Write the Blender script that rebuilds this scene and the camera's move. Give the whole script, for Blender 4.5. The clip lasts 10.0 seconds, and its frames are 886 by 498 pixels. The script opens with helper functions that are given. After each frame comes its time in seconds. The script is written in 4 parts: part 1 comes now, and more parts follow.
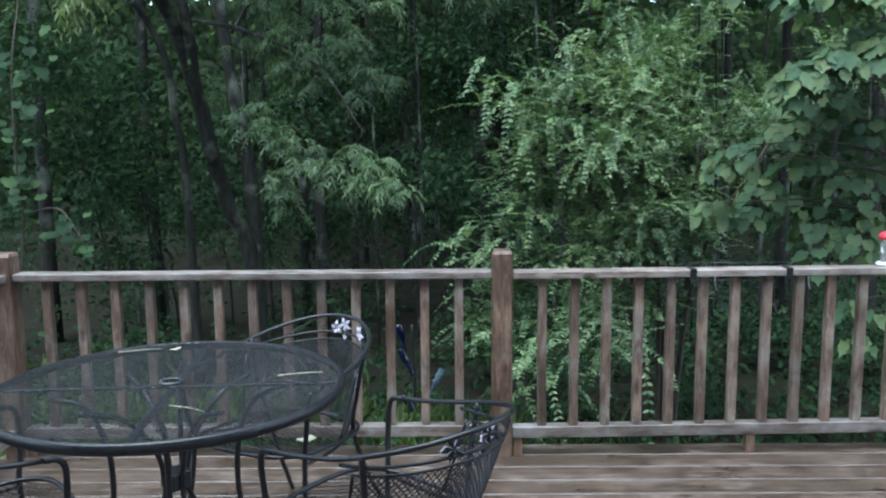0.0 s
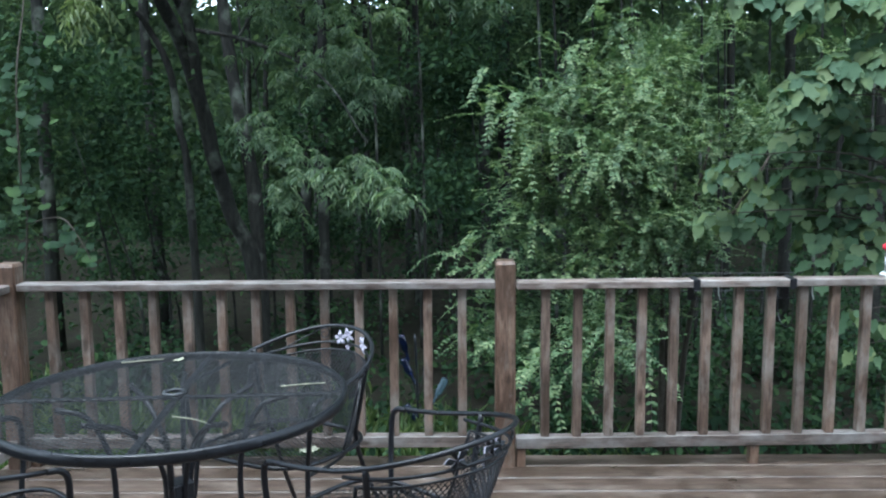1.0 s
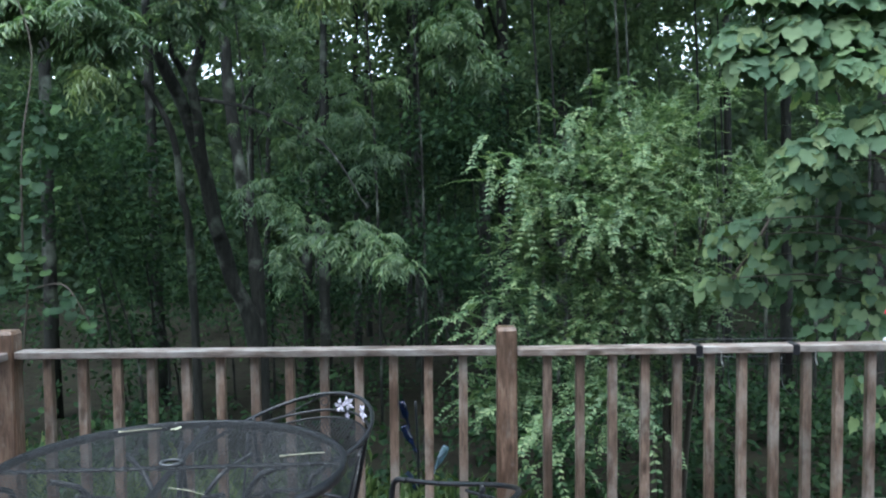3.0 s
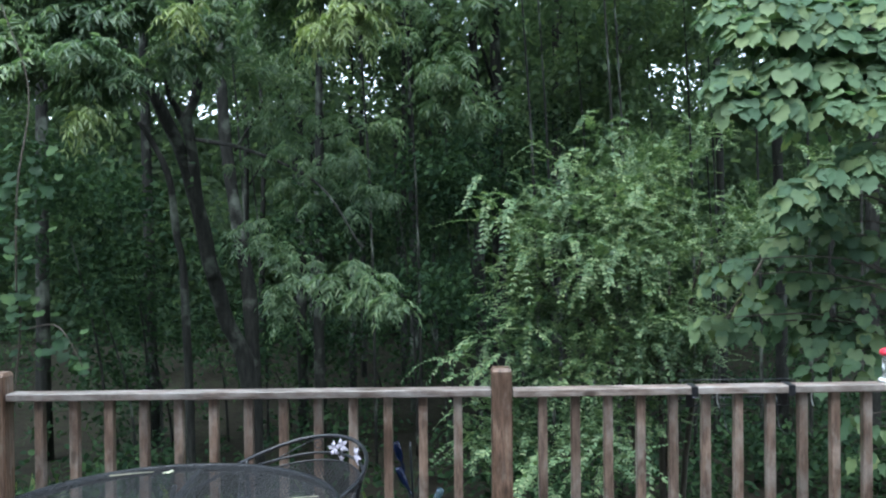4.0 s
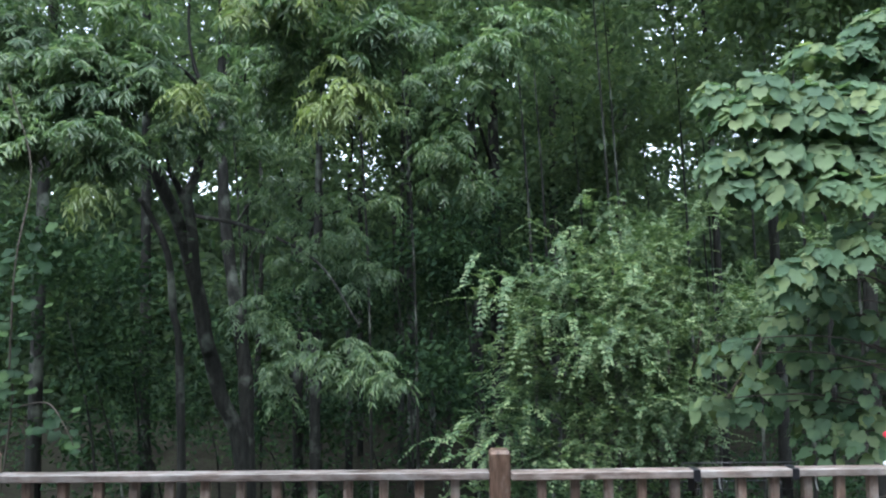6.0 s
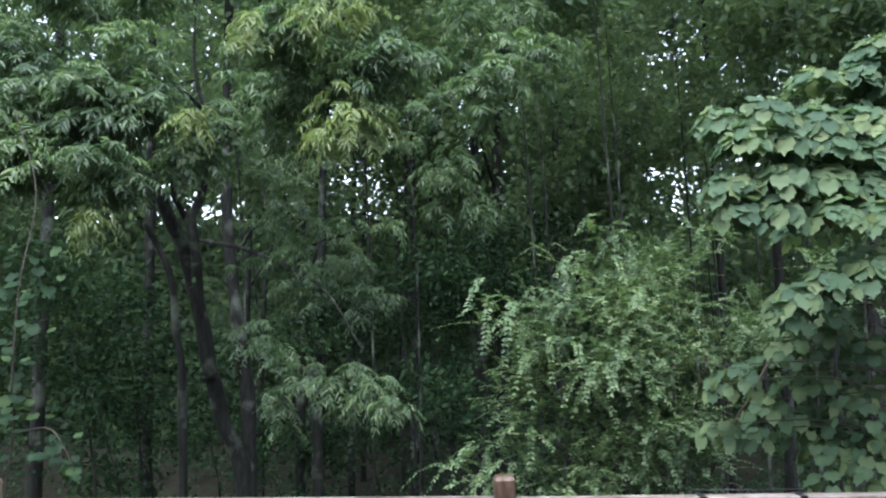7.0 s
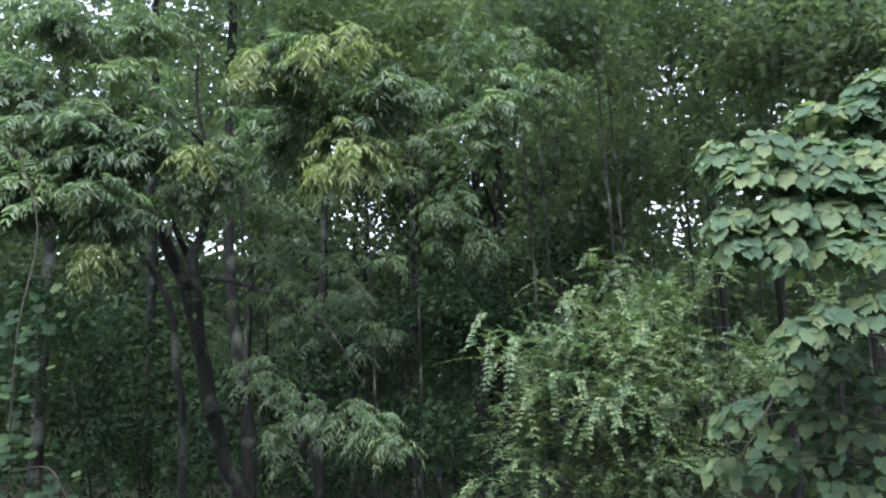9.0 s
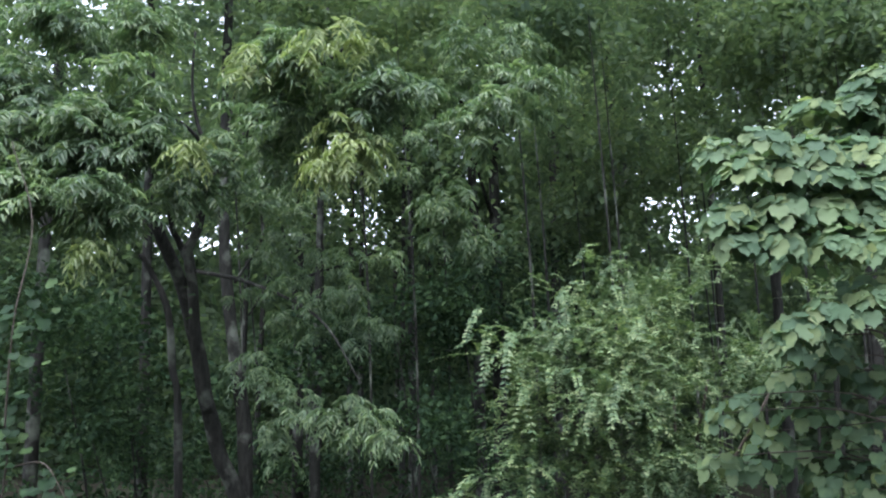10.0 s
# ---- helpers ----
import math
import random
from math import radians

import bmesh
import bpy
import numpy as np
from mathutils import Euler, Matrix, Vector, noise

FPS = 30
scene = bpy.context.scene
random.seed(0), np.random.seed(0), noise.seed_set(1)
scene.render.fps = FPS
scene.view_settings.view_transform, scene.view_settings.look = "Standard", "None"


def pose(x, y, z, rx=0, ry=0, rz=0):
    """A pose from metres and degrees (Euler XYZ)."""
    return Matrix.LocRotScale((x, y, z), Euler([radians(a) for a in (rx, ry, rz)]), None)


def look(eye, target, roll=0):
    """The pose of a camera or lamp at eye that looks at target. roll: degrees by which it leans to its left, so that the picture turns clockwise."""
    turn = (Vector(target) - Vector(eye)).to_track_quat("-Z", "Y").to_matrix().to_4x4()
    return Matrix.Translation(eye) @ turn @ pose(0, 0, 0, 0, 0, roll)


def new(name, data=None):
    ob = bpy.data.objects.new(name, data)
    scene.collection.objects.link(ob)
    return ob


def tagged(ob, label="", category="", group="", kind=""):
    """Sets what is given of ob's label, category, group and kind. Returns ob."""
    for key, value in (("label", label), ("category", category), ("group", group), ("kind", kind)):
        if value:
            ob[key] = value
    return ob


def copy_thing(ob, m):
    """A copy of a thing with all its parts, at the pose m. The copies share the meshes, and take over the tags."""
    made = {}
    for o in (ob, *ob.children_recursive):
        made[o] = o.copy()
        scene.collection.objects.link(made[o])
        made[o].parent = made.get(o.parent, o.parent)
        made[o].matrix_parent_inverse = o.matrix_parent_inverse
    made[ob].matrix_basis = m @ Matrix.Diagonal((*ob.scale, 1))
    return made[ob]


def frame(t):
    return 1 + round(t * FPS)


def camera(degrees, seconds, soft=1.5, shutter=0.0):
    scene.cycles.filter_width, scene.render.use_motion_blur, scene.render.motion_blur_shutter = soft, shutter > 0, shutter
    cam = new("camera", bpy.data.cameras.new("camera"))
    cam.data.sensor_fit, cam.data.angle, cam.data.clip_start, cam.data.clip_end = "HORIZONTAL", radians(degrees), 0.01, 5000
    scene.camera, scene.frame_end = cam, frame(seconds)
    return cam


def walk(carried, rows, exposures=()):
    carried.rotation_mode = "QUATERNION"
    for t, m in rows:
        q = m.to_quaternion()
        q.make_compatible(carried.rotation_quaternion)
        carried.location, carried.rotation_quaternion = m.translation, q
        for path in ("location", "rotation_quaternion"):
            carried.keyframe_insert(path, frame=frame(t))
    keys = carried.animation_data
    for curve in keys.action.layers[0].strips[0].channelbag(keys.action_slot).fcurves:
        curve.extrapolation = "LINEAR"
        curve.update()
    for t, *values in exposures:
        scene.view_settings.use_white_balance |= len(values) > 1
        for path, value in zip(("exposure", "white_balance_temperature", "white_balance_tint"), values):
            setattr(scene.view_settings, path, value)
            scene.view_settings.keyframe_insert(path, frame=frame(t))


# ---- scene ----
cam = camera(54.33, 10.0, soft=2.15)
walk(cam, [
    (0.0, pose(-0.0002, 0.0059, 1.5225, 82.002, 0.455, 0.280)),
    (0.5, pose(-0.0001, 0.0038, 1.5249, 82.120, 0.590, 0.381)),
    (1.0, pose(-0.0024, 0.0065, 1.5291, 82.593, 0.437, 0.463)),
    (1.5, pose(-0.0032, 0.0060, 1.5305, 83.434, 0.318, 0.570)),
    (2.0, pose(-0.0012, 0.0065, 1.5330, 84.517, 0.387, 0.654)),
    (2.5, pose(-0.0019, 0.0098, 1.5356, 85.649, 0.464, 0.647)),
    (4.0, pose(-0.0010, 0.0019, 1.5459, 89.438, 0.636, 0.150)),
    (4.5, pose(0.0007, 0.0062, 1.5516, 90.770, 0.400, 0.138)),
    (5.0, pose(0.0000, -0.0001, 1.5530, 92.133, 0.400, 0.015)),
    (5.5, pose(0.0025, 0.0048, 1.5561, 93.341, 0.427, -0.022)),
    (7.0, pose(-0.0041, 0.0182, 1.5624, 96.073, 0.423, 0.230)),
    (7.5, pose(-0.0012, 0.0312, 1.5613, 96.559, 0.442, 0.390)),
    (8.0, pose(0.0150, 0.0379, 1.5597, 97.674, 0.509, 0.637)),
    (8.5, pose(-0.0011, 0.0361, 1.5674, 98.253, 0.735, 0.579)),
    (9.0, pose(-0.0033, 0.0355, 1.5724, 98.334, 0.618, 0.371)),
    (9.5, pose(0.0063, 0.0401, 1.5822, 98.033, 0.655, 0.289)),
    (10.0, pose(-0.0089, 0.0460, 1.5721, 98.049, 0.607, 0.088)),
], exposures=[(0.0, 2.18, 5450, 2), (5.0, 2.28, 5700, 5), (7.5, 2.34, 5850, 12), (10.0, 2.43, 5950, 14)])

# world: overcast evening sky, and a wide, weak sun behind the cloud
SUN_EL, SUN_AZ = radians(68), radians(200)
world = bpy.data.worlds.new("overcast_sky")
scene.world = world
world.use_nodes = True
wn, wl = world.node_tree.nodes, world.node_tree.links
sky = wn.new("ShaderNodeTexSky")
sky.sky_type, sky.sun_disc = "NISHITA", False
sky.sun_elevation, sky.sun_rotation = SUN_EL, SUN_AZ
sky.air_density, sky.dust_density, sky.ozone_density = 1.0, 1.5, 1.0
grey = wn.new("ShaderNodeHueSaturation")
grey.inputs["Saturation"].default_value = 0.35
wl.new(sky.outputs[0], grey.inputs["Color"])
bg = wn["Background"]
bg.inputs["Strength"].default_value = 0.15
wl.new(grey.outputs[0], bg.inputs["Color"])
sun_data = bpy.data.lights.new("sun", "SUN")
sun_data.energy, sun_data.angle, sun_data.color = 1.2, radians(60), (1.0, 0.97, 0.93)
sun = new("sun", sun_data)
sun.matrix_world = look((0, 0, 30), (0 - 10 * math.sin(SUN_AZ), 0 - 10 * math.cos(SUN_AZ), 30 - 10 * math.tan(SUN_EL)))


# ---- materials ----
def nodes_of(name):
    m = bpy.data.materials.new(name)
    m.use_nodes = True
    nt = m.node_tree
    return m, nt.nodes, nt.links, nt.nodes["Principled BSDF"]


def ramp(n, l, fac, stops):
    r = n.new("ShaderNodeValToRGB")
    while len(r.color_ramp.elements) < len(stops):
        r.color_ramp.elements.new(0.5)
    for e, (p, c) in zip(r.color_ramp.elements, stops):
        e.position, e.color = p, (*c, 1)
    l.new(fac, r.inputs[0])
    return r.outputs[0]


def noise_tex(n, l, scale, detail=4, stretch=(1, 1, 1), coords="Object", rough=0.55):
    tc, mp, t = n.new("ShaderNodeTexCoord"), n.new("ShaderNodeMapping"), n.new("ShaderNodeTexNoise")
    mp.inputs["Scale"].default_value = stretch
    t.inputs["Scale"].default_value, t.inputs["Detail"].default_value = scale, detail
    t.inputs["Roughness"].default_value = rough
    l.new(tc.outputs[coords], mp.inputs[0])
    l.new(mp.outputs[0], t.inputs["Vector"])
    return t.outputs["Fac"]


def mixed(n, l, fac, a, b, how="MIX"):
    m = n.new("ShaderNodeMix")
    m.data_type, m.blend_type = "RGBA", how
    for k, v in ((0, fac), (6, a), (7, b)):
        if isinstance(v, (int, float)):
            m.inputs[k].default_value = v
        elif isinstance(v, tuple):
            m.inputs[k].default_value = (*v, 1)
        else:
            l.new(v, m.inputs[k])
    return m.outputs[2]


def bumped(n, l, p, height, strength, dist=0.01):
    b = n.new("ShaderNodeBump")
    b.inputs["Strength"].default_value, b.inputs["Distance"].default_value = strength, dist
    l.new(height, b.inputs["Height"])
    l.new(b.outputs[0], p.inputs["Normal"])


def leaf_material(name, dark, mid, light, rough=0.42, through_part=0.3, island=True, gloss=0.5):
    """A leaf: colour changing from leaf to leaf and along the crown, with light passing through."""
    m, n, l, p = nodes_of(name)
    if island:
        rnd = n.new("ShaderNodeNewGeometry").outputs["Random Per Island"]
    else:
        rnd = n.new("ShaderNodeObjectInfo").outputs["Random"]
    base = ramp(n, l, rnd, [(0.0, dark), (0.55, mid), (1.0, light)])
    big = ramp(n, l, noise_tex(n, l, 1.3, 3), [(0.3, (0.62, 0.66, 0.7)), (0.7, (1.15, 1.12, 0.95))])
    col = mixed(n, l, 1.0, base, big, "MULTIPLY")
    l.new(col, p.inputs["Base Color"])
    p.inputs["Roughness"].default_value = rough
    p.inputs["Specular IOR Level"].default_value = gloss
    bumped(n, l, p, noise_tex(n, l, 60, 3), 0.25, 0.004)
    tr, mx, out = n.new("ShaderNodeBsdfTranslucent"), n.new("ShaderNodeMixShader"), n["Material Output"]
    l.new(mixed(n, l, 1.0, col, (1.2, 1.3, 0.8), "MULTIPLY"), tr.inputs[0])
    mx.inputs[0].default_value = through_part
    l.new(p.outputs[0], mx.inputs[1])
    l.new(tr.outputs[0], mx.inputs[2])
    l.new(mx.outputs[0], out.inputs[0])
    return m


def wood_material(name, a, b, c, along, rough=0.6, wear=(0.42, 0.40, 0.37), wear_from=0.62, figure=0.35):
    """Weathered lumber: grain and growth figure along one axis, grey worn patches, damp stains, dark knots."""
    m, n, l, p = nodes_of(name)
    tc, info, add = n.new("ShaderNodeTexCoord"), n.new("ShaderNodeObjectInfo"), n.new("ShaderNodeVectorMath")
    add.operation = "MULTIPLY_ADD"
    l.new(info.outputs["Random"], add.inputs[0])
    add.inputs[1].default_value = (17.0, 11.0, 23.0)
    l.new(tc.outputs["Object"], add.inputs[2])
    tint = info.outputs["Random"]

    def grainy(scale, across, length, detail):
        st = [across] * 3
        st[along] = length
        mp, t = n.new("ShaderNodeMapping"), n.new("ShaderNodeTexNoise")
        mp.inputs["Scale"].default_value = st
        t.inputs["Scale"].default_value, t.inputs["Detail"].default_value, t.inputs["Roughness"].default_value = scale, detail, 0.68
        l.new(add.outputs[0], mp.inputs[0])
        l.new(mp.outputs[0], t.inputs["Vector"])
        return t.outputs["Fac"]

    grain = grainy(3.0, 14, 2.4, 8)
    col = ramp(n, l, grain, [(0.3, a), (0.5, b), (0.72, c)])
    # cathedral figure: bands bent along the board
    mp, wv = n.new("ShaderNodeMapping"), n.new("ShaderNodeTexWave")
    st = [9.0] * 3
    st[along] = 1.7
    mp.inputs["Scale"].default_value = st
    l.new(add.outputs[0], mp.inputs[0])
    l.new(mp.outputs[0], wv.inputs["Vector"])
    wv.wave_type = "RINGS"
    wv.inputs["Scale"].default_value, wv.inputs["Distortion"].default_value, wv.inputs["Detail"].default_value = 1.6, 5.0, 3.0
    wv.inputs["Detail Scale"].default_value = 0.8
    col = mixed(n, l, figure, col, ramp(n, l, wv.outputs["Fac"], [(0.1, (0.45, 0.36, 0.30)), (0.6, (1.15, 1.1, 1.05))]), "MULTIPLY")
    # fine dark streaks and checks
    col = mixed(n, l, 0.8, col, ramp(n, l, grainy(3.0, 50, 3.6, 5), [(0.34, (0.42, 0.38, 0.35)), (0.52, (1.1, 1.08, 1.05))]), "MULTIPLY")
    worn = ramp(n, l, grainy(1.6, 7, 3.0, 7), [(wear_from - 0.1, (0, 0, 0)), (wear_from + 0.1, (1, 1, 1))])
    col = mixed(n, l, worn, col, wear)
    damp = grainy(1.0, 6.0, 4.5, 5)
    col = mixed(n, l, 1.0, col, ramp(n, l, damp, [(0.35, (0.58, 0.56, 0.54)), (0.6, (1.08, 1.06, 1.04))]), "MULTIPLY")
    col = mixed(n, l, 1.0, col, ramp(n, l, tint, [(0.0, (0.74, 0.74, 0.74)), (0.5, (0.94, 0.93, 0.92)), (1.0, (1.12, 1.09, 1.06))]), "MULTIPLY")
    mp, v = n.new("ShaderNodeMapping"), n.new("ShaderNodeTexVoronoi")
    st = [9.0] * 3
    st[along] = 3.2
    mp.inputs["Scale"].default_value = st
    l.new(add.outputs[0], mp.inputs[0])
    l.new(mp.outputs[0], v.inputs["Vector"])
    v.inputs["Scale"].default_value = 1.0
    col = mixed(n, l, 0.85, col, ramp(n, l, v.outputs["Distance"], [(0.07, (0.22, 0.18, 0.15)), (0.16, (1, 1, 1))]), "MULTIPLY")
    l.new(col, p.inputs["Base Color"])
    l.new(ramp(n, l, damp, [(0.35, (max(0.15, rough - 0.25),) * 3), (0.65, (rough + 0.12,) * 3)]), p.inputs["Roughness"])
    bumped(n, l, p, grain, 0.6, 0.004)
    return m


def plain_material(name, col, rough=0.5, metal=0.0, grain=40, vary=0.25, bump=0.15):
    m, n, l, p = nodes_of(name)
    f = noise_tex(n, l, grain, 4)
    lo, hi = tuple(c * (1 - vary) for c in col), tuple(min(1, c * (1 + vary)) for c in col)
    l.new(ramp(n, l, f, [(0.35, lo), (0.65, hi)]), p.inputs["Base Color"])
    l.new(ramp(n, l, noise_tex(n, l, grain * 0.3, 4), [(0.3, (rough * 0.75,) * 3), (0.7, (min(1, rough * 1.25),) * 3)]), p.inputs["Roughness"])
    p.inputs["Metallic"].default_value = metal
    bumped(n, l, p, f, bump, 0.002)
    return m


def bark_material(name, a, b, lichen=(0.3, 0.33, 0.29), much=0.62):
    m, n, l, p = nodes_of(name)
    g = noise_tex(n, l, 6, 8, (3, 3, 0.7), rough=0.7)
    col = ramp(n, l, g, [(0.35, a), (0.65, b)])
    patch = ramp(n, l, noise_tex(n, l, 2.2, 6), [(much, (0, 0, 0)), (much + 0.12, (1, 1, 1))])
    l.new(mixed(n, l, patch, col, lichen), p.inputs["Base Color"])
    p.inputs["Roughness"].default_value = 0.9
    p.inputs["Specular IOR Level"].default_value = 0.12
    bumped(n, l, p, g, 0.9, 0.03)
    return m


RAIL_WOOD_X = wood_material("rail_wood_long", (0.10, 0.082, 0.074), (0.18, 0.152, 0.142), (0.27, 0.238, 0.226), 0, wear_from=0.54, wear=(0.29, 0.278, 0.272))
RAIL_WOOD_Y = wood_material("rail_wood_side", (0.10, 0.082, 0.074), (0.18, 0.152, 0.142), (0.27, 0.238, 0.226), 1, wear_from=0.54, wear=(0.29, 0.278, 0.272))
POST_WOOD = wood_material("post_wood", (0.085, 0.052, 0.038), (0.168, 0.114, 0.086), (0.25, 0.19, 0.152), 2, wear_from=0.62, wear=(0.26, 0.23, 0.205), figure=0.6)
BALUSTER_WOOD = wood_material("baluster_wood", (0.095, 0.066, 0.053), (0.178, 0.133, 0.11), (0.265, 0.215, 0.185), 2, wear_from=0.58, wear=(0.29, 0.262, 0.24), figure=0.55)
DECK_WOOD = wood_material("deck_wood", (0.042, 0.030, 0.024), (0.088, 0.066, 0.053), (0.138, 0.108, 0.088), 0, rough=0.5, wear_from=0.60, wear=(0.165, 0.136, 0.115), figure=0.45)
IRON = plain_material("black_iron", (0.012, 0.013, 0.017), 0.34, 0.0, 90, 0.4, 0.3)
# worn iron, lightened so that the sky's reflection is in the colour
IRON_WORN_SHEEN = plain_material("worn_black_iron_sheen", (0.05, 0.053, 0.058), 0.5, 0.0, 60, 0.5, 0.3)
PETAL = plain_material("lilac_paint", (0.55, 0.52, 0.62), 0.5, 0.0, 60, 0.25)
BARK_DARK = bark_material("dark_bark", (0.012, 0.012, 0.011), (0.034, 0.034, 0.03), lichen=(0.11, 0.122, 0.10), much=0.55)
BARK_PALE = bark_material("pale_bark", (0.05, 0.047, 0.042), (0.14, 0.13, 0.115), much=0.5)
TWIG = plain_material("twig_bark", (0.045, 0.036, 0.027), 0.85)
LEAF_WALNUT = leaf_material("walnut_leaf", (0.07, 0.12, 0.072), (0.12, 0.188, 0.108), (0.19, 0.255, 0.145), through_part=0.42)
LEAF_YOUNG = leaf_material("young_leaf", (0.15, 0.205, 0.095), (0.205, 0.265, 0.115), (0.26, 0.315, 0.14), through_part=0.42)
LEAF_BUSH = leaf_material("bush_leaf", (0.06, 0.108, 0.06), (0.128, 0.195, 0.10), (0.235, 0.295, 0.17), rough=0.5, gloss=0.25)
LEAF_BROAD = leaf_material("broad_leaf", (0.078, 0.138, 0.086), (0.115, 0.182, 0.108), (0.19, 0.245, 0.125), rough=0.6, through_part=0.36, island=False, gloss=0.2)
LEAF_BROAD_MASS = leaf_material("broad_leaf_inner", (0.078, 0.138, 0.086), (0.115, 0.182, 0.108), (0.19, 0.245, 0.125), rough=0.6, through_part=0.36, gloss=0.2)
LEAF_WOODS = leaf_material("woods_leaf", (0.072, 0.105, 0.075), (0.085, 0.122, 0.085), (0.105, 0.145, 0.095), rough=0.85, through_part=0.62, gloss=0.06)
# undergrowth and low saplings: leaf darkened, the woods' shade put into its colour
LEAF_LOW_SHADED = leaf_material("low_leaf_shaded", (0.022, 0.043, 0.026), (0.034, 0.064, 0.035), (0.056, 0.096, 0.045), rough=0.8, gloss=0.08)
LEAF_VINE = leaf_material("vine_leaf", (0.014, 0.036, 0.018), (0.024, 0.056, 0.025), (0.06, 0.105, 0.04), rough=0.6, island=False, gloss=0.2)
DEAD_LEAF = plain_material("fallen_leaf_skin", (0.30, 0.30, 0.22), 0.6, 0.0, 30, 0.3)
TAPE = plain_material("white_plastic", (0.7, 0.72, 0.72), 0.4, 0.0, 30, 0.08)
RED = plain_material("red_plastic", (0.6, 0.03, 0.06), 0.35, 0.0, 30, 0.1)


def glass_material(name, col, rough=0.05):
    m, n, l, p = nodes_of(name)
    p.inputs["Base Color"].default_value = (*col, 1)
    p.inputs["Transmission Weight"].default_value = 0.85
    l.new(ramp(n, l, noise_tex(n, l, 12, 3), [(0.3, (rough,) * 3), (0.7, (rough + 0.15,) * 3)]), p.inputs["Roughness"])
    return m


BOTTLE = glass_material("cobalt_glass", (0.02, 0.035, 0.13))
BOTTLE_PALE = glass_material("pale_blue_glass", (0.30, 0.45, 0.55))
CLEAR = glass_material("clear_plastic", (0.85, 0.87, 0.88))
SIDING = plain_material("painted_siding", (0.46, 0.45, 0.43), 0.6, 0.0, 6, 0.06)
LEAF_GRASS = leaf_material("grass_blade", (0.06, 0.11, 0.035), (0.11, 0.17, 0.055), (0.19, 0.24, 0.09), rough=0.5)
# paler leaf for edge trees and high boughs: light put into its colour
LEAF_MAPLE_LIT = leaf_material("maple_leaf_lit", (0.105, 0.155, 0.105), (0.145, 0.205, 0.13), (0.19, 0.245, 0.15), rough=0.7, through_part=0.55, gloss=0.15)


# ---- shape helpers ----
def mesh_object(name, verts, faces, material, parent=None, label="", smooth=False):
    me = bpy.data.meshes.new(name)
    me.from_pydata([tuple(v) for v in verts], [], faces)
    if smooth:
        me.polygons.foreach_set("use_smooth", [True] * len(me.polygons))
    me.materials.append(material)
    me.update()
    ob = new(name, me)
    if parent:
        ob.parent = parent
    if label:
        ob["label"] = label
    return ob


def part(name, bm, material, parent, label="", smooth=False):
    """One bmesh as one mesh object under a thing or a part."""
    me = bpy.data.meshes.new(name)
    for f in bm.faces:
        f.smooth = smooth
    bm.to_mesh(me)
    bm.free()
    me.materials.append(material)
    ob = new(name, me)
    if parent:
        ob.parent = parent
    if label:
        ob["label"] = label
    return ob


def thing(name, place, label, category, group="", kind=""):
    """An empty at a thing's base, which carries its parts."""
    ob = new(name)
    ob.empty_display_size = 0.1
    ob.matrix_basis = place if isinstance(place, Matrix) else Matrix.Translation(place)
    return tagged(ob, label, category, group, kind)


def box(bm, size, centre=(0, 0, 0), bevel=0.004, m=None):
    r = bmesh.ops.create_cube(bm, size=1.0)
    for v in r["verts"]:
        v.co = Vector((v.co.x * size[0] + centre[0], v.co.y * size[1] + centre[1], v.co.z * size[2] + centre[2]))
    if bevel:
        es = list({e for v in r["verts"] for e in v.link_edges})
        out = bmesh.ops.bevel(bm, geom=es, offset=bevel, segments=1, affect="EDGES")
        vs = list({v for f in out["faces"] for v in f.verts})
    else:
        vs = r["verts"]
    if m is not None:
        bmesh.ops.transform(bm, matrix=m, verts=vs)
    return vs


def smooth_line(points, steps=6):
    """Catmull-Rom through the points."""
    p = [Vector(q) for q in points]
    if len(p) < 3:
        return p
    p = [2 * p[0] - p[1]] + p + [2 * p[-1] - p[-2]]
    out = []
    for i in range(1, len(p) - 2):
        a, b, c, d = p[i - 1:i + 3]
        for k in range(steps):
            t = k / steps
            out.append(0.5 * (2 * b + (c - a) * t + (2 * a - 5 * b + 4 * c - d) * t * t + (3 * b - a - 3 * c + d) * t ** 3))
    return out + [p[-2]]


def tube(points, radii, sides=8, rough=0.0, closed=False):
    """Vertices and faces of a round bar along a line; radii: one number, or one at each end."""
    n = len(points)
    r0, r1 = radii if isinstance(radii, (tuple, list)) else (radii, radii)
    verts, faces = [], []
    up = None
    for i, p in enumerate(points):
        if closed:
            t = (points[(i + 1) % n] - points[i - 1]).normalized()
        else:
            t = (points[min(i + 1, n - 1)] - points[max(i - 1, 0)]).normalized()
        if up is None:
            up = t.orthogonal().normalized()
        up = (up - t * up.dot(t))
        up = up.normalized() if up.length > 1e-6 else t.orthogonal().normalized()
        side = t.cross(up)
        r = r0 + (r1 - r0) * i / max(1, n - 1)
        for k in range(sides):
            a = 2 * math.pi * k / sides
            d = up * math.cos(a) + side * math.sin(a)
            q = r * (1 + rough * noise.noise((p + d * r * 2) * 2.5)) if rough else r
            verts.append(p + d * q)
    rings = n if closed else n - 1
    for i in range(rings):
        for k in range(sides):
            a, b = i * sides + k, i * sides + (k + 1) % sides
            c, d = ((i + 1) % n) * sides + (k + 1) % sides, ((i + 1) % n) * sides + k
            faces.append((a, b, c, d))
    if not closed:
        faces.append(tuple(range(sides))[::-1])
        faces.append(tuple((n - 1) * sides + k for k in range(sides)))
    return verts, faces


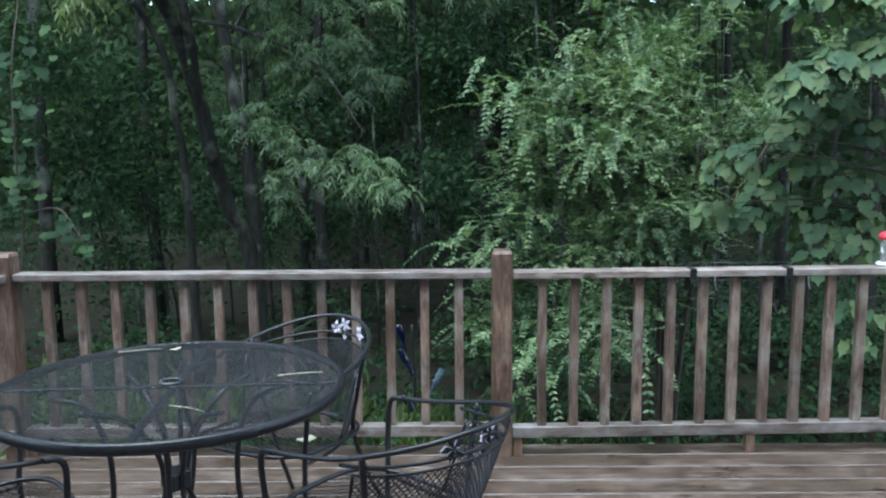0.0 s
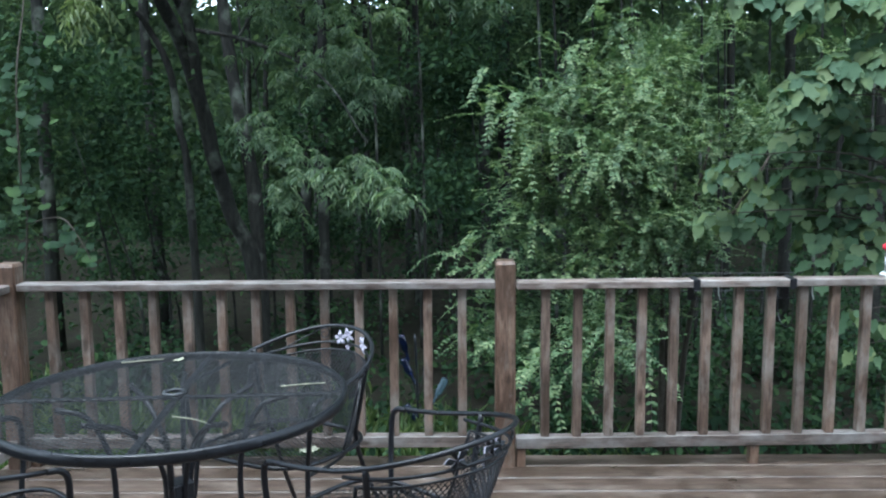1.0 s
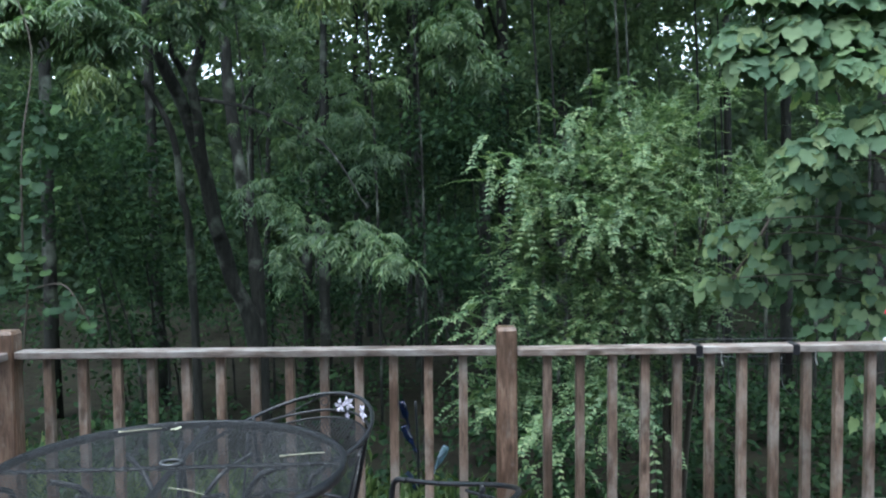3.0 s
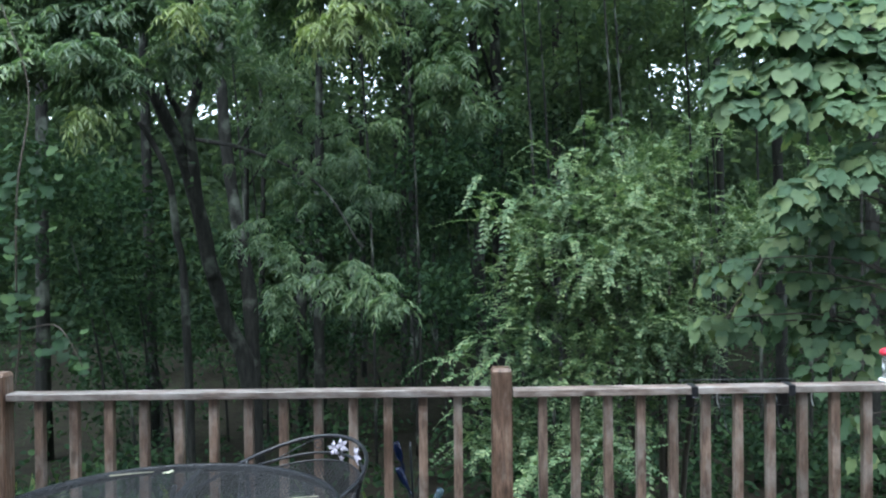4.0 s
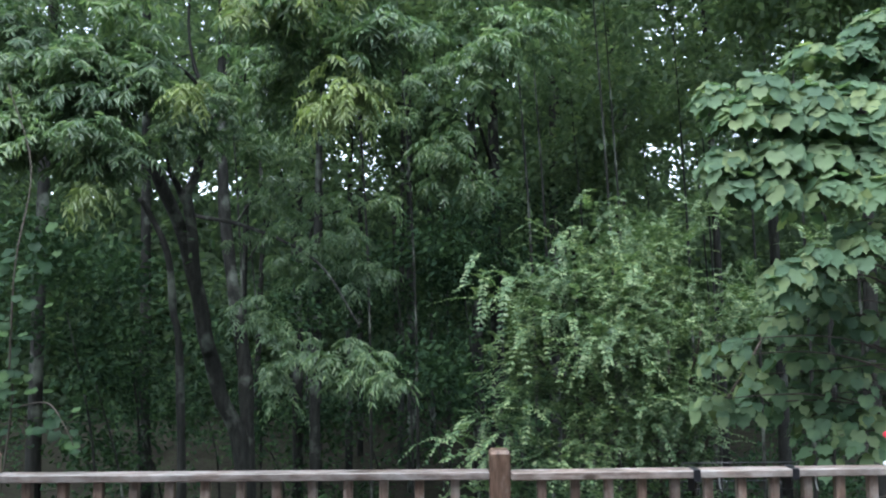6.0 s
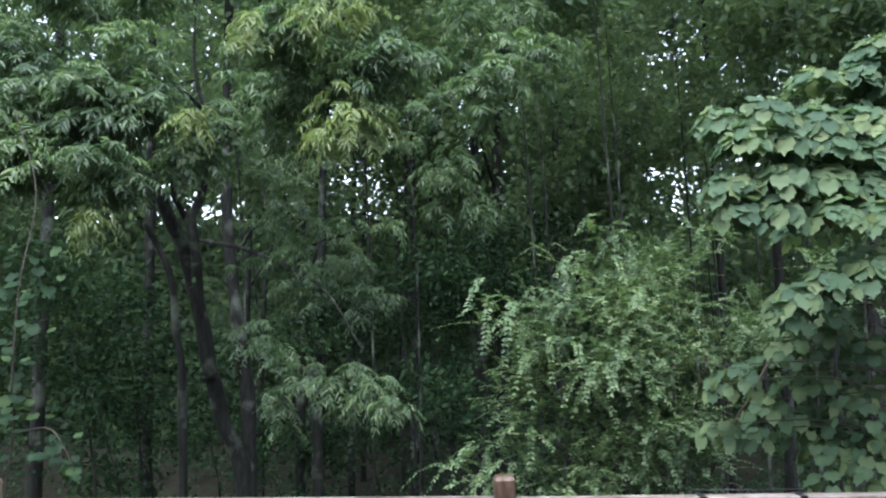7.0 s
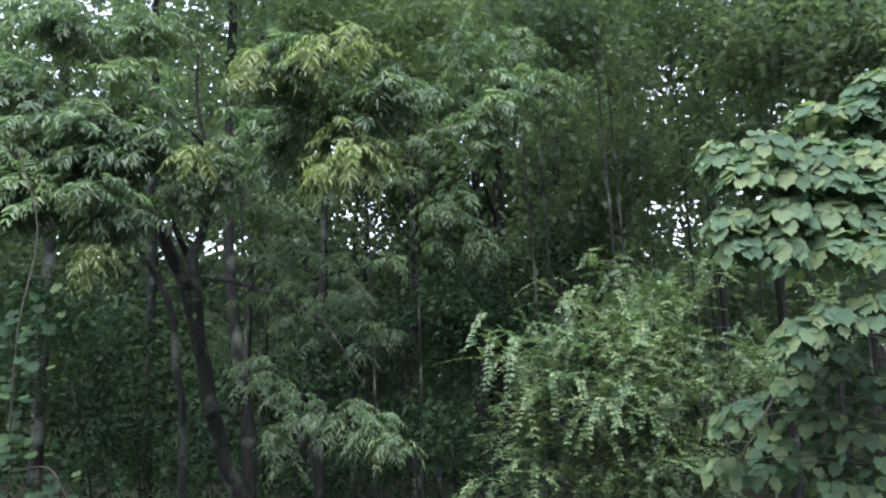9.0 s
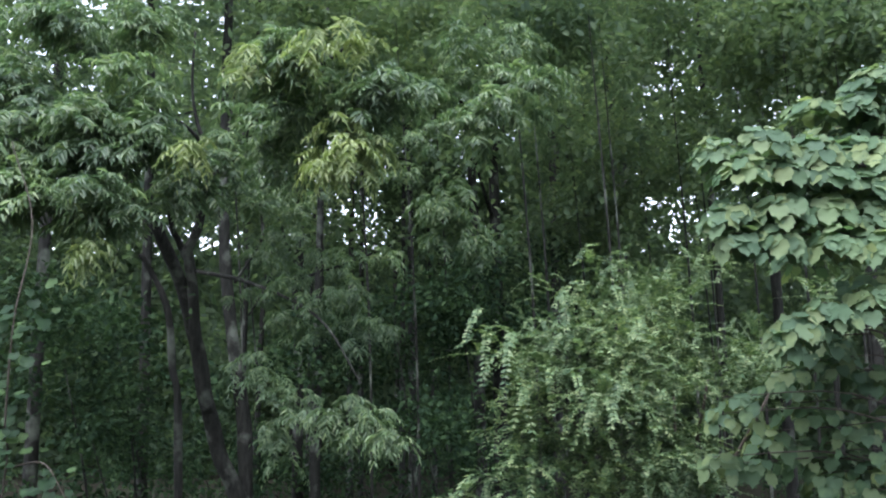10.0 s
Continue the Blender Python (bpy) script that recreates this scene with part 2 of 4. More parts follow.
def joined(pieces):
    verts, faces = [], []
    for v, f in pieces:
        o = len(verts)
        verts += v
        faces += [tuple(i + o for i in q) for q in f]
    return verts, faces


# ---- ground ----
def ground_height(x, y):
    """A yard below the deck that falls a little and then rolls on into the woods."""
    fall = -1.55 - 0.25 * max(0.0, min(1.0, (y - 6) / 8)) + 0.35 * max(0.0, min(1.0, (y - 16) / 30))
    return fall + 0.12 * noise.noise(Vector((x * 0.25, y * 0.25, 0))) + 0.04 * noise.noise(Vector((x, y, 3)))


def build_ground():
    def spaced(lo, hi, near, n):
        return sorted({round(a, 3) for a in (list(np.linspace(-near, near, n)) + [lo, lo / 2, lo / 4, hi / 4, hi / 2, hi])})
    xs, ys = spaced(-400, 400, 40, 81), spaced(-400, 600, 48, 97)
    verts = [(x, y, ground_height(x, y)) for y in ys for x in xs]
    w = len(xs)
    faces = [(j * w + i, j * w + i + 1, (j + 1) * w + i + 1, (j + 1) * w + i) for j in range(len(ys) - 1) for i in range(w - 1)]
    m, n, l, p = nodes_of("forest_floor")
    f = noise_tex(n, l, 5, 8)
    # darker than leaf litter: the woods' shade is put into the colour
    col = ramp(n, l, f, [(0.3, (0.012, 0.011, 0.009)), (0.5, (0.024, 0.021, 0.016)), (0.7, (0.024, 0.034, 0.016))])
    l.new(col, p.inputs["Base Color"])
    p.inputs["Roughness"].default_value = 0.95
    p.inputs["Specular IOR Level"].default_value = 0.08
    bumped(n, l, p, noise_tex(n, l, 25, 6), 0.8, 0.04)
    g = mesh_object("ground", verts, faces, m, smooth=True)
    tagged(g, "leaf-littered earth of a wooded yard, its colour darkened for shade", "ground", kind="structure")


build_ground()


# unseen plain wall behind the deck, added tall to block low sky light
def build_sky_block_wall():
    bm = bmesh.new()
    box(bm, (14.0, 0.2, 9.0), (0.5, -1.15, 2.8), 0.01)
    w = part("sky_block_wall", bm, SIDING, None)
    tagged(w, "plain unseen wall added behind the deck to block low sky light", "wall", kind="structure")


build_sky_block_wall()


# ---- foliage ----
rng = np.random.default_rng(7)


def unit(a):
    return a / np.maximum(np.linalg.norm(a, axis=-1, keepdims=True), 1e-9)


class Leaves:
    """Collects leaves, each two folded halves, and links them as one mesh."""
    HALF = {
        "lance": ((0.28, 0.5, 0.10), (0.68, 0.36, 0.02)),
        "oval": ((0.3, 0.5, 0.08), (0.72, 0.42, 0.06)),
        "heart": ((-0.07, 0.22, 0.02), (0.08, 0.46, 0.07), (0.28, 0.56, 0.09), (0.48, 0.49, 0.05), (0.66, 0.45, 0.0), (0.86, 0.22, -0.10)),
    }
    TIP = {"lance": -0.16, "oval": -0.04, "heart": -0.22}

    def __init__(self, shape="lance"):
        half = self.HALF[shape]
        self.shape = np.array([(0, 0, 0), *half, (1, 0, self.TIP[shape]), *[(x, -y, z) for x, y, z in half[::-1]]])
        self.blocks = []

    def add(self, pos, way, face, length, width):
        x = unit(way)
        z = unit(face - x * np.sum(face * x, axis=1, keepdims=True))
        y = np.cross(z, x)
        s = self.shape
        ln, wd = length[:, None, None], width[:, None, None]
        v = pos[:, None, :] + x[:, None, :] * s[None, :, 0:1] * ln + y[:, None, :] * s[None, :, 1:2] * wd + z[:, None, :] * s[None, :, 2:3] * ln
        self.blocks.append(v.reshape(-1, 3))

    def link(self, name, material, parent=None, label=""):
        v = np.concatenate(self.blocks)
        k = len(self.shape)
        n, h = len(v) // k, k // 2 + 1
        me = bpy.data.meshes.new(name)
        me.vertices.add(n * k)
        me.vertices.foreach_set("co", v.astype(np.float32).ravel())
        loop = np.array([*range(h), 0, *range(h - 1, k)])
        idx = (np.arange(n)[:, None] * k + loop[None, :]).ravel()
        me.loops.add(n * 2 * h)
        me.loops.foreach_set("vertex_index", idx.astype(np.int32))
        me.polygons.add(n * 2)
        me.polygons.foreach_set("loop_start", (np.arange(n * 2) * h).astype(np.int32))
        me.update(calc_edges=True)
        me.materials.append(material)
        ob = new(name, me)
        if parent:
            ob.parent = parent
        if label:
            ob["label"] = label
        return ob


DOWN = np.array([0, 0, -1.0])


def in_clumps(clumps, per_m2, flat=0.6, fill=0.5):
    """Places in and on rounded clumps (centre, radius, share), and the way outward at each."""
    pos, out = [], []
    for c, r, share in clumps:
        n = max(4, int(per_m2 * share * r * r * 12))
        d = unit(rng.normal(size=(n, 3)))
        rad = r * (fill + (1 - fill) * rng.random((n, 1))) * (0.8 + 0.4 * rng.random((n, 1)))
        pos.append(np.array(c) + d * rad * np.array([1, 1, flat]))
        out.append(d)
    return np.concatenate(pos), np.concatenate(out)


def broken(clumps, parts=4, size=0.55, spread=0.5):
    """Breaks each clump into smaller ones, so that the crown's outline is uneven and has gaps."""
    out = []
    for c, r, share in clumps:
        for _ in range(parts):
            d = rng.normal(size=3) * np.array([1, 1, 0.8]) * spread * r
            out.append((tuple(np.array(c) + d), r * size * rng.uniform(0.75, 1.25), share))
    return out


def pinnate(leaves, pos, out, length=0.30, pairs=6, leaf=0.085, droop=0.5, lift=0.1, wide=0.32):
    """Feathered leaves: a drooping stalk with paired narrow leaflets."""
    n = len(pos)
    az = rng.uniform(0, 2 * np.pi, n)
    flatway = np.stack([np.cos(az), np.sin(az), np.zeros(n)], 1)
    way = unit(out * np.array([1, 1, 0.35]) * 0.6 + flatway * 0.7 + np.array([-0.05, -0.15, lift]))
    ln = length * rng.uniform(0.7, 1.2, (n, 1))
    dr = droop * rng.uniform(0.5, 1.4, (n, 1))
    side = unit(np.cross(way, np.array([0, 0, 1.0])) + 1e-6)
    for k in range(pairs + 1):
        s = 0.12 + 0.88 * k / pairs
        p = pos + way * ln * s + DOWN * ln * dr * s * s
        tan = unit(way + DOWN * dr * 2 * s)
        size = leaf * (0.75 + 0.5 * math.sin(math.pi * min(1, s * 0.9 + 0.1))) * rng.uniform(0.8, 1.2, n)
        up = unit(np.cross(side, tan))
        for sg in ((1, -1) if k < pairs else (0,)):
            d = unit(tan * (0.65 if sg else 1.0) + side * sg * 0.85 + DOWN * rng.uniform(0.1, 0.65, (n, 1)) + rng.normal(size=(n, 3)) * 0.25)
            leaves.add(p, d, up + rng.normal(size=(n, 3)) * 0.35, size, size * wide)


def arching(leaves, pos, out, length=0.3, pairs=8, leaf=0.045, droop=0.45, wide=0.5):
    """Arching twigs with small paired leaves."""
    n = len(pos)
    way = unit(out * np.array([1, 1, 0.6]) + rng.normal(size=(n, 3)) * 0.6 + np.array([-0.1, -0.2, 0.1]))
    ln = length * rng.uniform(0.6, 1.3, (n, 1))
    dr = droop * rng.uniform(0.2, 1.6, (n, 1))
    side = unit(np.cross(way, np.array([0, 0, 1.0])) + 1e-6)
    for k in range(pairs):
        s = 0.1 + 0.9 * k / (pairs - 1)
        p = pos + way * ln * s + DOWN * ln * dr * s * s
        tan = unit(way + DOWN * dr * 2 * s)
        up = unit(np.cross(side, tan))
        size = leaf * (1.15 - 0.4 * s) * rng.uniform(0.7, 1.25, n)
        for sg in (1, -1):
            d = unit(tan * 0.6 + side * sg * 0.8 + rng.normal(size=(n, 3)) * 0.16)
            leaves.add(p, d, up + rng.normal(size=(n, 3)) * 0.28, size, size * wide)


def loose(leaves, pos, out, leaf=0.12, wide=0.6, around=0.15, each=5):
    """Single broad leaves scattered round each place."""
    for _ in range(each):
        n = len(pos)
        d = unit(out * np.array([1, 1, 0.3]) + rng.normal(size=(n, 3)) * 0.8 + DOWN * 0.35)
        size = leaf * rng.uniform(0.6, 1.3, n)
        leaves.add(pos + rng.normal(size=(n, 3)) * around, d, np.array([0, 0, 1.0]) + rng.normal(size=(n, 3)) * 0.5, size, size * wide)


def stem(name, points, r0, r1, bark, parent, sides=9, steps=6):
    v, f = tube(smooth_line(points, steps), (r0, r1), sides, 0.25)
    return mesh_object(name, v, f, bark, parent, smooth=True)


def down_to_ground(p):
    return (p[0], p[1], ground_height(p[0], p[1]) - 0.15)


# walnut tree with a leaning trunk
def build_walnut():
    root = thing("walnut_tree", (0, 0, 0), "leaning walnut tree with dark bark and drooping feathered leaves", "tree")
    stem("trunk", [down_to_ground((-2.42, 11.00, -0.68)), (-2.54, 11.00, -0.14), (-2.79, 10.90, 0.59), (-2.91, 10.70, 1.25), (-3.00, 10.50, 1.92), (-3.13, 10.30, 2.59), (-3.24, 9.90, 3.09), (-3.32, 9.69, 3.36), (-3.45, 9.50, 3.55), (-3.60, 9.00, 4.30)], 0.115, 0.045, BARK_DARK, root, 12)
    stem("stem", [down_to_ground((-2.72, 12.30, -0.27)), (-2.79, 12.30, 0.54), (-2.98, 12.30, 1.95), (-3.09, 12.30, 2.76), (-3.16, 12.30, 3.68), (-3.16, 12.20, 5.33), (-3.07, 12.00, 7.84)], 0.11, 0.06, BARK_DARK, root, 9)
    stem("limb", [(-2.88, 10.68, 1.10), (-2.97, 10.52, 1.75), (-2.99, 10.43, 2.04), (-2.99, 10.36, 2.31), (-3.00, 10.29, 2.57), (-3.02, 10.22, 2.87), (-3.02, 10.15, 3.04), (-2.92, 10.08, 3.20), (-2.85, 10.01, 3.40), (-2.81, 9.94, 3.59), (-2.71, 9.87, 3.75)], 0.078, 0.045, BARK_DARK, root)
    stem("limb", [(-2.73, 9.88, 3.70), (-2.70, 9.90, 4.10), (-2.88, 9.93, 4.46), (-2.95, 9.87, 4.95), (-2.91, 9.80, 5.60)], 0.034, 0.012, BARK_DARK, root, 7)
    stem("limb", [(-2.70, 9.90, 4.12), (-2.91, 9.55, 4.35), (-3.12, 9.20, 4.42)], 0.03, 0.01, BARK_DARK, root, 6)
    stem("limb", [(-2.66, 9.90, 4.00), (-2.55, 10.00, 4.40), (-2.45, 10.00, 5.10)], 0.03, 0.01, BARK_DARK, root, 6)
    stem("limb", [(-3.08, 10.30, 2.95), (-3.14, 10.13, 3.15), (-3.17, 9.97, 3.27), (-3.18, 9.80, 3.60)], 0.05, 0.02, BARK_DARK, root, 7)
    stem("limb", [(-2.72, 9.87, 3.74), (-1.90, 9.00, 4.33), (-1.17, 7.80, 4.39), (-0.77, 7.00, 4.30)], 0.06, 0.012, BARK_DARK, root)
    stem("limb", [(-2.98, 10.30, 2.79), (-2.04, 9.00, 2.51), (-1.15, 7.80, 2.07), (-0.67, 7.00, 1.48)], 0.026, 0.006, BARK_DARK, root)
    clumps = [
        ((-3.44, 8.00, 4.83), 0.68, 0.55), ((-3.70, 7.60, 4.03), 0.55, 1), ((-2.83, 7.60, 3.91), 0.45, 1),
        ((-3.28, 7.40, 3.55), 0.58, 1), ((-3.71, 7.40, 3.20), 0.48, 1), ((-2.98, 7.20, 3.01), 0.38, 0.9),
        ((-2.49, 7.40, 3.59), 0.29, 0.9), ((-3.05, 8.40, 5.11), 0.55, 0.5), ((-4.55, 9.00, 5.25), 0.59, 0.6),
    ]
    clumps += [
        ((-2.29, 8.60, 3.77), 0.27, 0.55), ((-2.11, 8.80, 3.67), 0.27, 0.55), ((-2.45, 8.40, 3.46), 0.27, 0.55), ((-2.67, 8.30, 3.30), 0.27, 0.55), ((-2.26, 8.80, 4.12), 0.27, 0.55), ((-2.04, 9.20, 3.45), 0.27, 0.55), ((-2.97, 8.00, 3.16), 0.27, 0.55),
        ((-1.43, 7.00, 4.16), 0.27, 1), ((-1.01, 7.00, 4.15), 0.34, 1), ((-0.67, 7.00, 3.85), 0.32, 1), ((-0.25, 7.00, 3.95), 0.27, 0.9),
        ((-1.11, 7.40, 3.94), 0.44, 0.8), ((-1.52, 8.00, 3.80), 0.37, 0.6),
        ((0.52, 8.00, 4.06), 0.37, 0.8), ((0.90, 8.00, 4.27), 0.31, 0.7), ((0.60, 9.00, 4.94), 0.53, 0.6),
        ((0.03, 9.00, 3.39), 0.35, 0.8), ((0.26, 9.00, 2.96), 0.24, 0.8),
    ]
    low = [
        ((-1.42, 8.20, 2.39), 0.19, 0.8), ((-1.09, 8.20, 2.25), 0.19, 0.8), ((-0.85, 8.20, 2.13), 0.19, 0.8), ((-0.62, 8.20, 2.07), 0.19, 0.8), ((-1.31, 8.20, 1.98), 0.19, 0.8), ((-1.53, 8.20, 2.13), 0.19, 0.8),
        ((-1.78, 7.90, 1.65), 0.16, 0.9), ((-1.54, 7.74, 1.54), 0.16, 0.9), ((-1.30, 7.57, 1.39), 0.16, 0.9), ((-1.41, 7.65, 1.19), 0.16, 0.9), ((-1.48, 7.70, 0.94), 0.16, 0.9), ((-1.09, 7.42, 1.26), 0.16, 0.9),
        ((-0.87, 7.25, 1.26), 0.16, 0.9), ((-0.76, 7.17, 1.13), 0.16, 0.9), ((-0.61, 7.05, 1.26), 0.16, 0.9), ((-0.51, 6.97, 1.09), 0.10, 0.9), ((-0.41, 6.88, 1.03), 0.10, 0.9),
        ((-1.92, 9.00, 2.63), 0.35, 0.5), ((-1.28, 9.00, 3.52), 0.35, 0.6), ((-0.91, 8.40, 2.55), 0.30, 0.7), ((-1.45, 8.60, 2.80), 0.34, 0.7), ((-1.09, 8.10, 2.30), 0.29, 0.8), ((-1.83, 9.40, 3.30), 0.37, 0.5), ((-0.46, 9.40, 3.86), 0.34, 0.6), ((-0.76, 8.00, 1.92), 0.21, 0.8), ((-0.13, 8.60, 4.01), 0.28, 0.6),
    ]
    stem("stem", [down_to_ground((-2.83, 9.60, 0.44)), (-2.91, 9.60, 1.05), (-2.99, 9.60, 1.63), (-3.04, 9.60, 2.15), (-3.12, 9.60, 2.43), (-3.25, 9.60, 2.68), (-3.35, 9.50, 2.89)], 0.05, 0.03, BARK_DARK, root)
    stem("stem", [(-2.79, 11.50, 2.77), (-2.34, 10.90, 3.20), (-2.29, 10.82, 3.41), (-2.32, 10.75, 3.68), (-2.32, 10.68, 4.09), (-2.31, 10.60, 4.64)], 0.022, 0.012, BARK_DARK, root, 6)
    cr = Leaves("lance")
    pos, out = in_clumps(broken(clumps, 6, 0.46, 0.5), 48, 0.5, 0.15)
    pinnate(cr, pos, out, 0.25, 6, 0.092, 0.6, wide=0.24)
    # upper crown out of view, added to shade the woods behind
    high = [((-6.5 + 1.0 * i + rng.uniform(-0.4, 0.4), rng.uniform(8.8, 12), rng.uniform(8.6, 11.5)), rng.uniform(0.9, 1.4), 0.22) for i in range(14)]
    pos, out = in_clumps(broken(high, 3, 0.7, 0.6), 26, 0.7, 0.1)
    pinnate(cr, pos, out, 0.42, 5, 0.17, 0.6)
    pos, out = in_clumps(broken(low, 6, 0.36, 0.55), 70, 0.45, 0.15)
    pinnate(cr, pos, out, 0.15, 5, 0.064, 0.75, 0.0, wide=0.22)
    cr.link("crown", LEAF_WALNUT, root)
    yg = Leaves("lance")
    pos, out = in_clumps(broken([((-0.82, 6.70, 3.46), 0.22, 1), ((-0.85, 6.70, 3.23), 0.11, 1), ((-0.58, 6.70, 3.34), 0.13, 1), ((-1.03, 6.80, 4.22), 0.18, 0.5), ((-1.58, 6.80, 4.08), 0.13, 0.5), ((-0.75, 6.80, 4.22), 0.16, 0.5), ((-2.89, 6.90, 2.62), 0.12, 0.35), ((-2.16, 7.10, 3.53), 0.09, 0.35)], 4, 0.6, 0.6), 40, 0.8, 0.2)
    pinnate(yg, pos, out, 0.21, 6, 0.088, 0.9, -0.1, wide=0.22)
    yg.link("young_leaves", LEAF_YOUNG, root, "pale yellow-green young leaves")


build_walnut()


def build_bush():
    root = thing("privet_bush", (0, 0, 0), "tall overgrown bush with arching sprays of small leaves", "bush")
    base = down_to_ground((1.9, 7.6, 0))
    for i in range(7):
        a = rng.uniform(-1, 1)
        tip = (1.7 + a * 1.2, 7.2 + rng.uniform(-0.3, 0.4), rng.uniform(0.8, 1.7))
        mid = (1.85 + a * 0.4, 7.5, 0.2)
        stem("stem", [(base[0] + a * 0.15, base[1] + rng.uniform(-0.1, 0.1), base[2]), mid, tip], 0.035, 0.01, TWIG, root, 6)
    clumps = [
        ((1.28, 7.40, 1.96), 0.53, 1), ((1.99, 8.00, 2.10), 0.63, 1), ((2.91, 8.60, 2.24), 0.68, 1), ((0.76, 7.00, 1.72), 0.27, 0.9), ((0.48, 6.90, 1.79), 0.13, 0.9),
        ((1.17, 7.00, 1.36), 0.55, 1), ((1.81, 7.20, 1.40), 0.52, 1), ((0.77, 7.00, 1.14), 0.41, 0.8), ((1.41, 7.00, 0.81), 0.55, 1), ((1.92, 7.20, 0.88), 0.38, 0.9),
    ]
    clumps += [
        ((0.49, 7.00, 0.73), 0.32, 0.8), ((0.96, 7.00, 0.40), 0.46, 1), ((1.56, 7.00, 0.35), 0.37, 0.9), ((0.36, 7.00, 0.45), 0.27, 0.7),
        ((0.76, 6.90, -0.05), 0.32, 0.8), ((1.15, 6.70, -0.06), 0.24, 0.9), ((0.31, 7.00, -0.02), 0.27, 0.7), ((1.45, 7.60, 2.31), 0.20, 0.6), ((1.02, 7.60, 2.22), 0.20, 0.6),
        ((2.65, 7.60, 1.34), 0.30, 0.9),
    ]
    clumps += [((0.85, 6.75, 0.62), 0.22, 0.9), ((1.14, 6.75, 0.55), 0.22, 0.9), ((1.41, 6.75, 0.64), 0.22, 0.9), ((1.68, 6.75, 0.57), 0.22, 0.9), ((1.27, 6.75, 0.79), 0.22, 0.9), ((1.76, 6.75, 0.79), 0.22, 0.9), ((1.94, 6.75, 0.61), 0.22, 0.9)]
    cr = Leaves("oval")
    pos, out = in_clumps(broken(clumps, 5, 0.5, 0.55), 52, 0.75, 0.15)
    arching(cr, pos, out, 0.25, 10, 0.041, 0.30, 0.46)
    # long arching shoots that stand out from the mass
    tips = np.array([(0.50, 6.80, 1.85), (0.73, 6.70, 1.59), (1.35, 7.30, 2.37), (0.98, 7.30, 2.21), (1.05, 6.50, 1.42), (1.39, 6.50, 1.20), (0.38, 6.60, 0.69), (0.21, 6.70, 0.54), (1.41, 6.30, 0.12), (1.10, 6.20, -0.07), (0.83, 6.30, -0.22), (0.63, 6.40, -0.16), (1.64, 6.90, 1.76), (0.96, 6.80, 1.80)])
    tips = np.repeat(tips, 7, axis=0) + rng.normal(size=(98, 3)) * np.array([0.16, 0.1, 0.13])
    arching(cr, tips, rng.normal(size=(98, 3)) * np.array([1, 0.5, 0.3]) + np.array([-0.6, -0.7, 0.1]), 0.42, 15, 0.048, 0.55, 0.46)
    cr.link("crown", LEAF_BUSH, root)


build_bush()


# broad-leaved tree
def broad_leaf(name, size, seed):
    """One heart-shaped leaf with shallow lobes, creased along its veins; it hangs along -z from its stalk."""
    r = random.Random(seed)
    outline = [(0, 0.0), (0.20, 0.11), (0.40, 0.07), (0.47, -0.10), (0.56, -0.34), (0.42, -0.46), (0.40, -0.70), (0.16, -0.80), (0, -1.08)]
    verts, faces = [], []
    for sg in (1, -1):
        for i, (x, z) in enumerate(outline):
            y = -0.10 * abs(x) + 0.05 * math.sin(i * 2.1 + seed) + 0.16 * z * z
            verts.append((sg * x * size * r.uniform(0.92, 1.08), -y * size, z * size))
    for k in range(4):
        z = -0.05 - 0.25 * k
        verts.append((0, (0.05 - 0.16 * z * z) * size * 0.8, z * size))
    n = len(outline)
    c = 2 * n
    for s in (0, 1):
        o = s * n
        strip = [(o, o + 1, c), (o + 1, o + 2, c), (o + 2, o + 3, c + 1, c), (o + 3, o + 4, c + 1), (o + 4, o + 5, c + 2, c + 1), (o + 5, o + 6, c + 2), (o + 6, o + 7, c + 3, c + 2), (o + 7, o + 8, c + 3)]
        faces += strip if s == 0 else [q[::-1] for q in strip]
    me = bpy.data.meshes.new(name)
    me.from_pydata(verts, [], faces)
    me.polygons.foreach_set("use_smooth", [True] * len(me.polygons))
    return me


def hung(place, away, drop, size):
    """The pose of a leaf whose blade points away and down by drop degrees, its upper face to the sky."""
    away = away.normalized()
    d = radians(drop)
    zax = -(away * math.cos(d) + Vector((0, 0, -math.sin(d))))
    xax = Vector((0, 0, 1)).cross(away).normalized()
    m = Matrix((xax, zax.cross(xax), zax)).transposed().to_4x4()
    return Matrix.Translation(place) @ m @ Matrix.Rotation(radians(random.uniform(-16, 16)), 4, "Z") @ Matrix.Diagonal((size, size, size, 1))


def hang(ob, place, away, drop, size, parent):
    ob.matrix_basis = hung(Vector(place), away, drop, size)
    ob.parent = parent


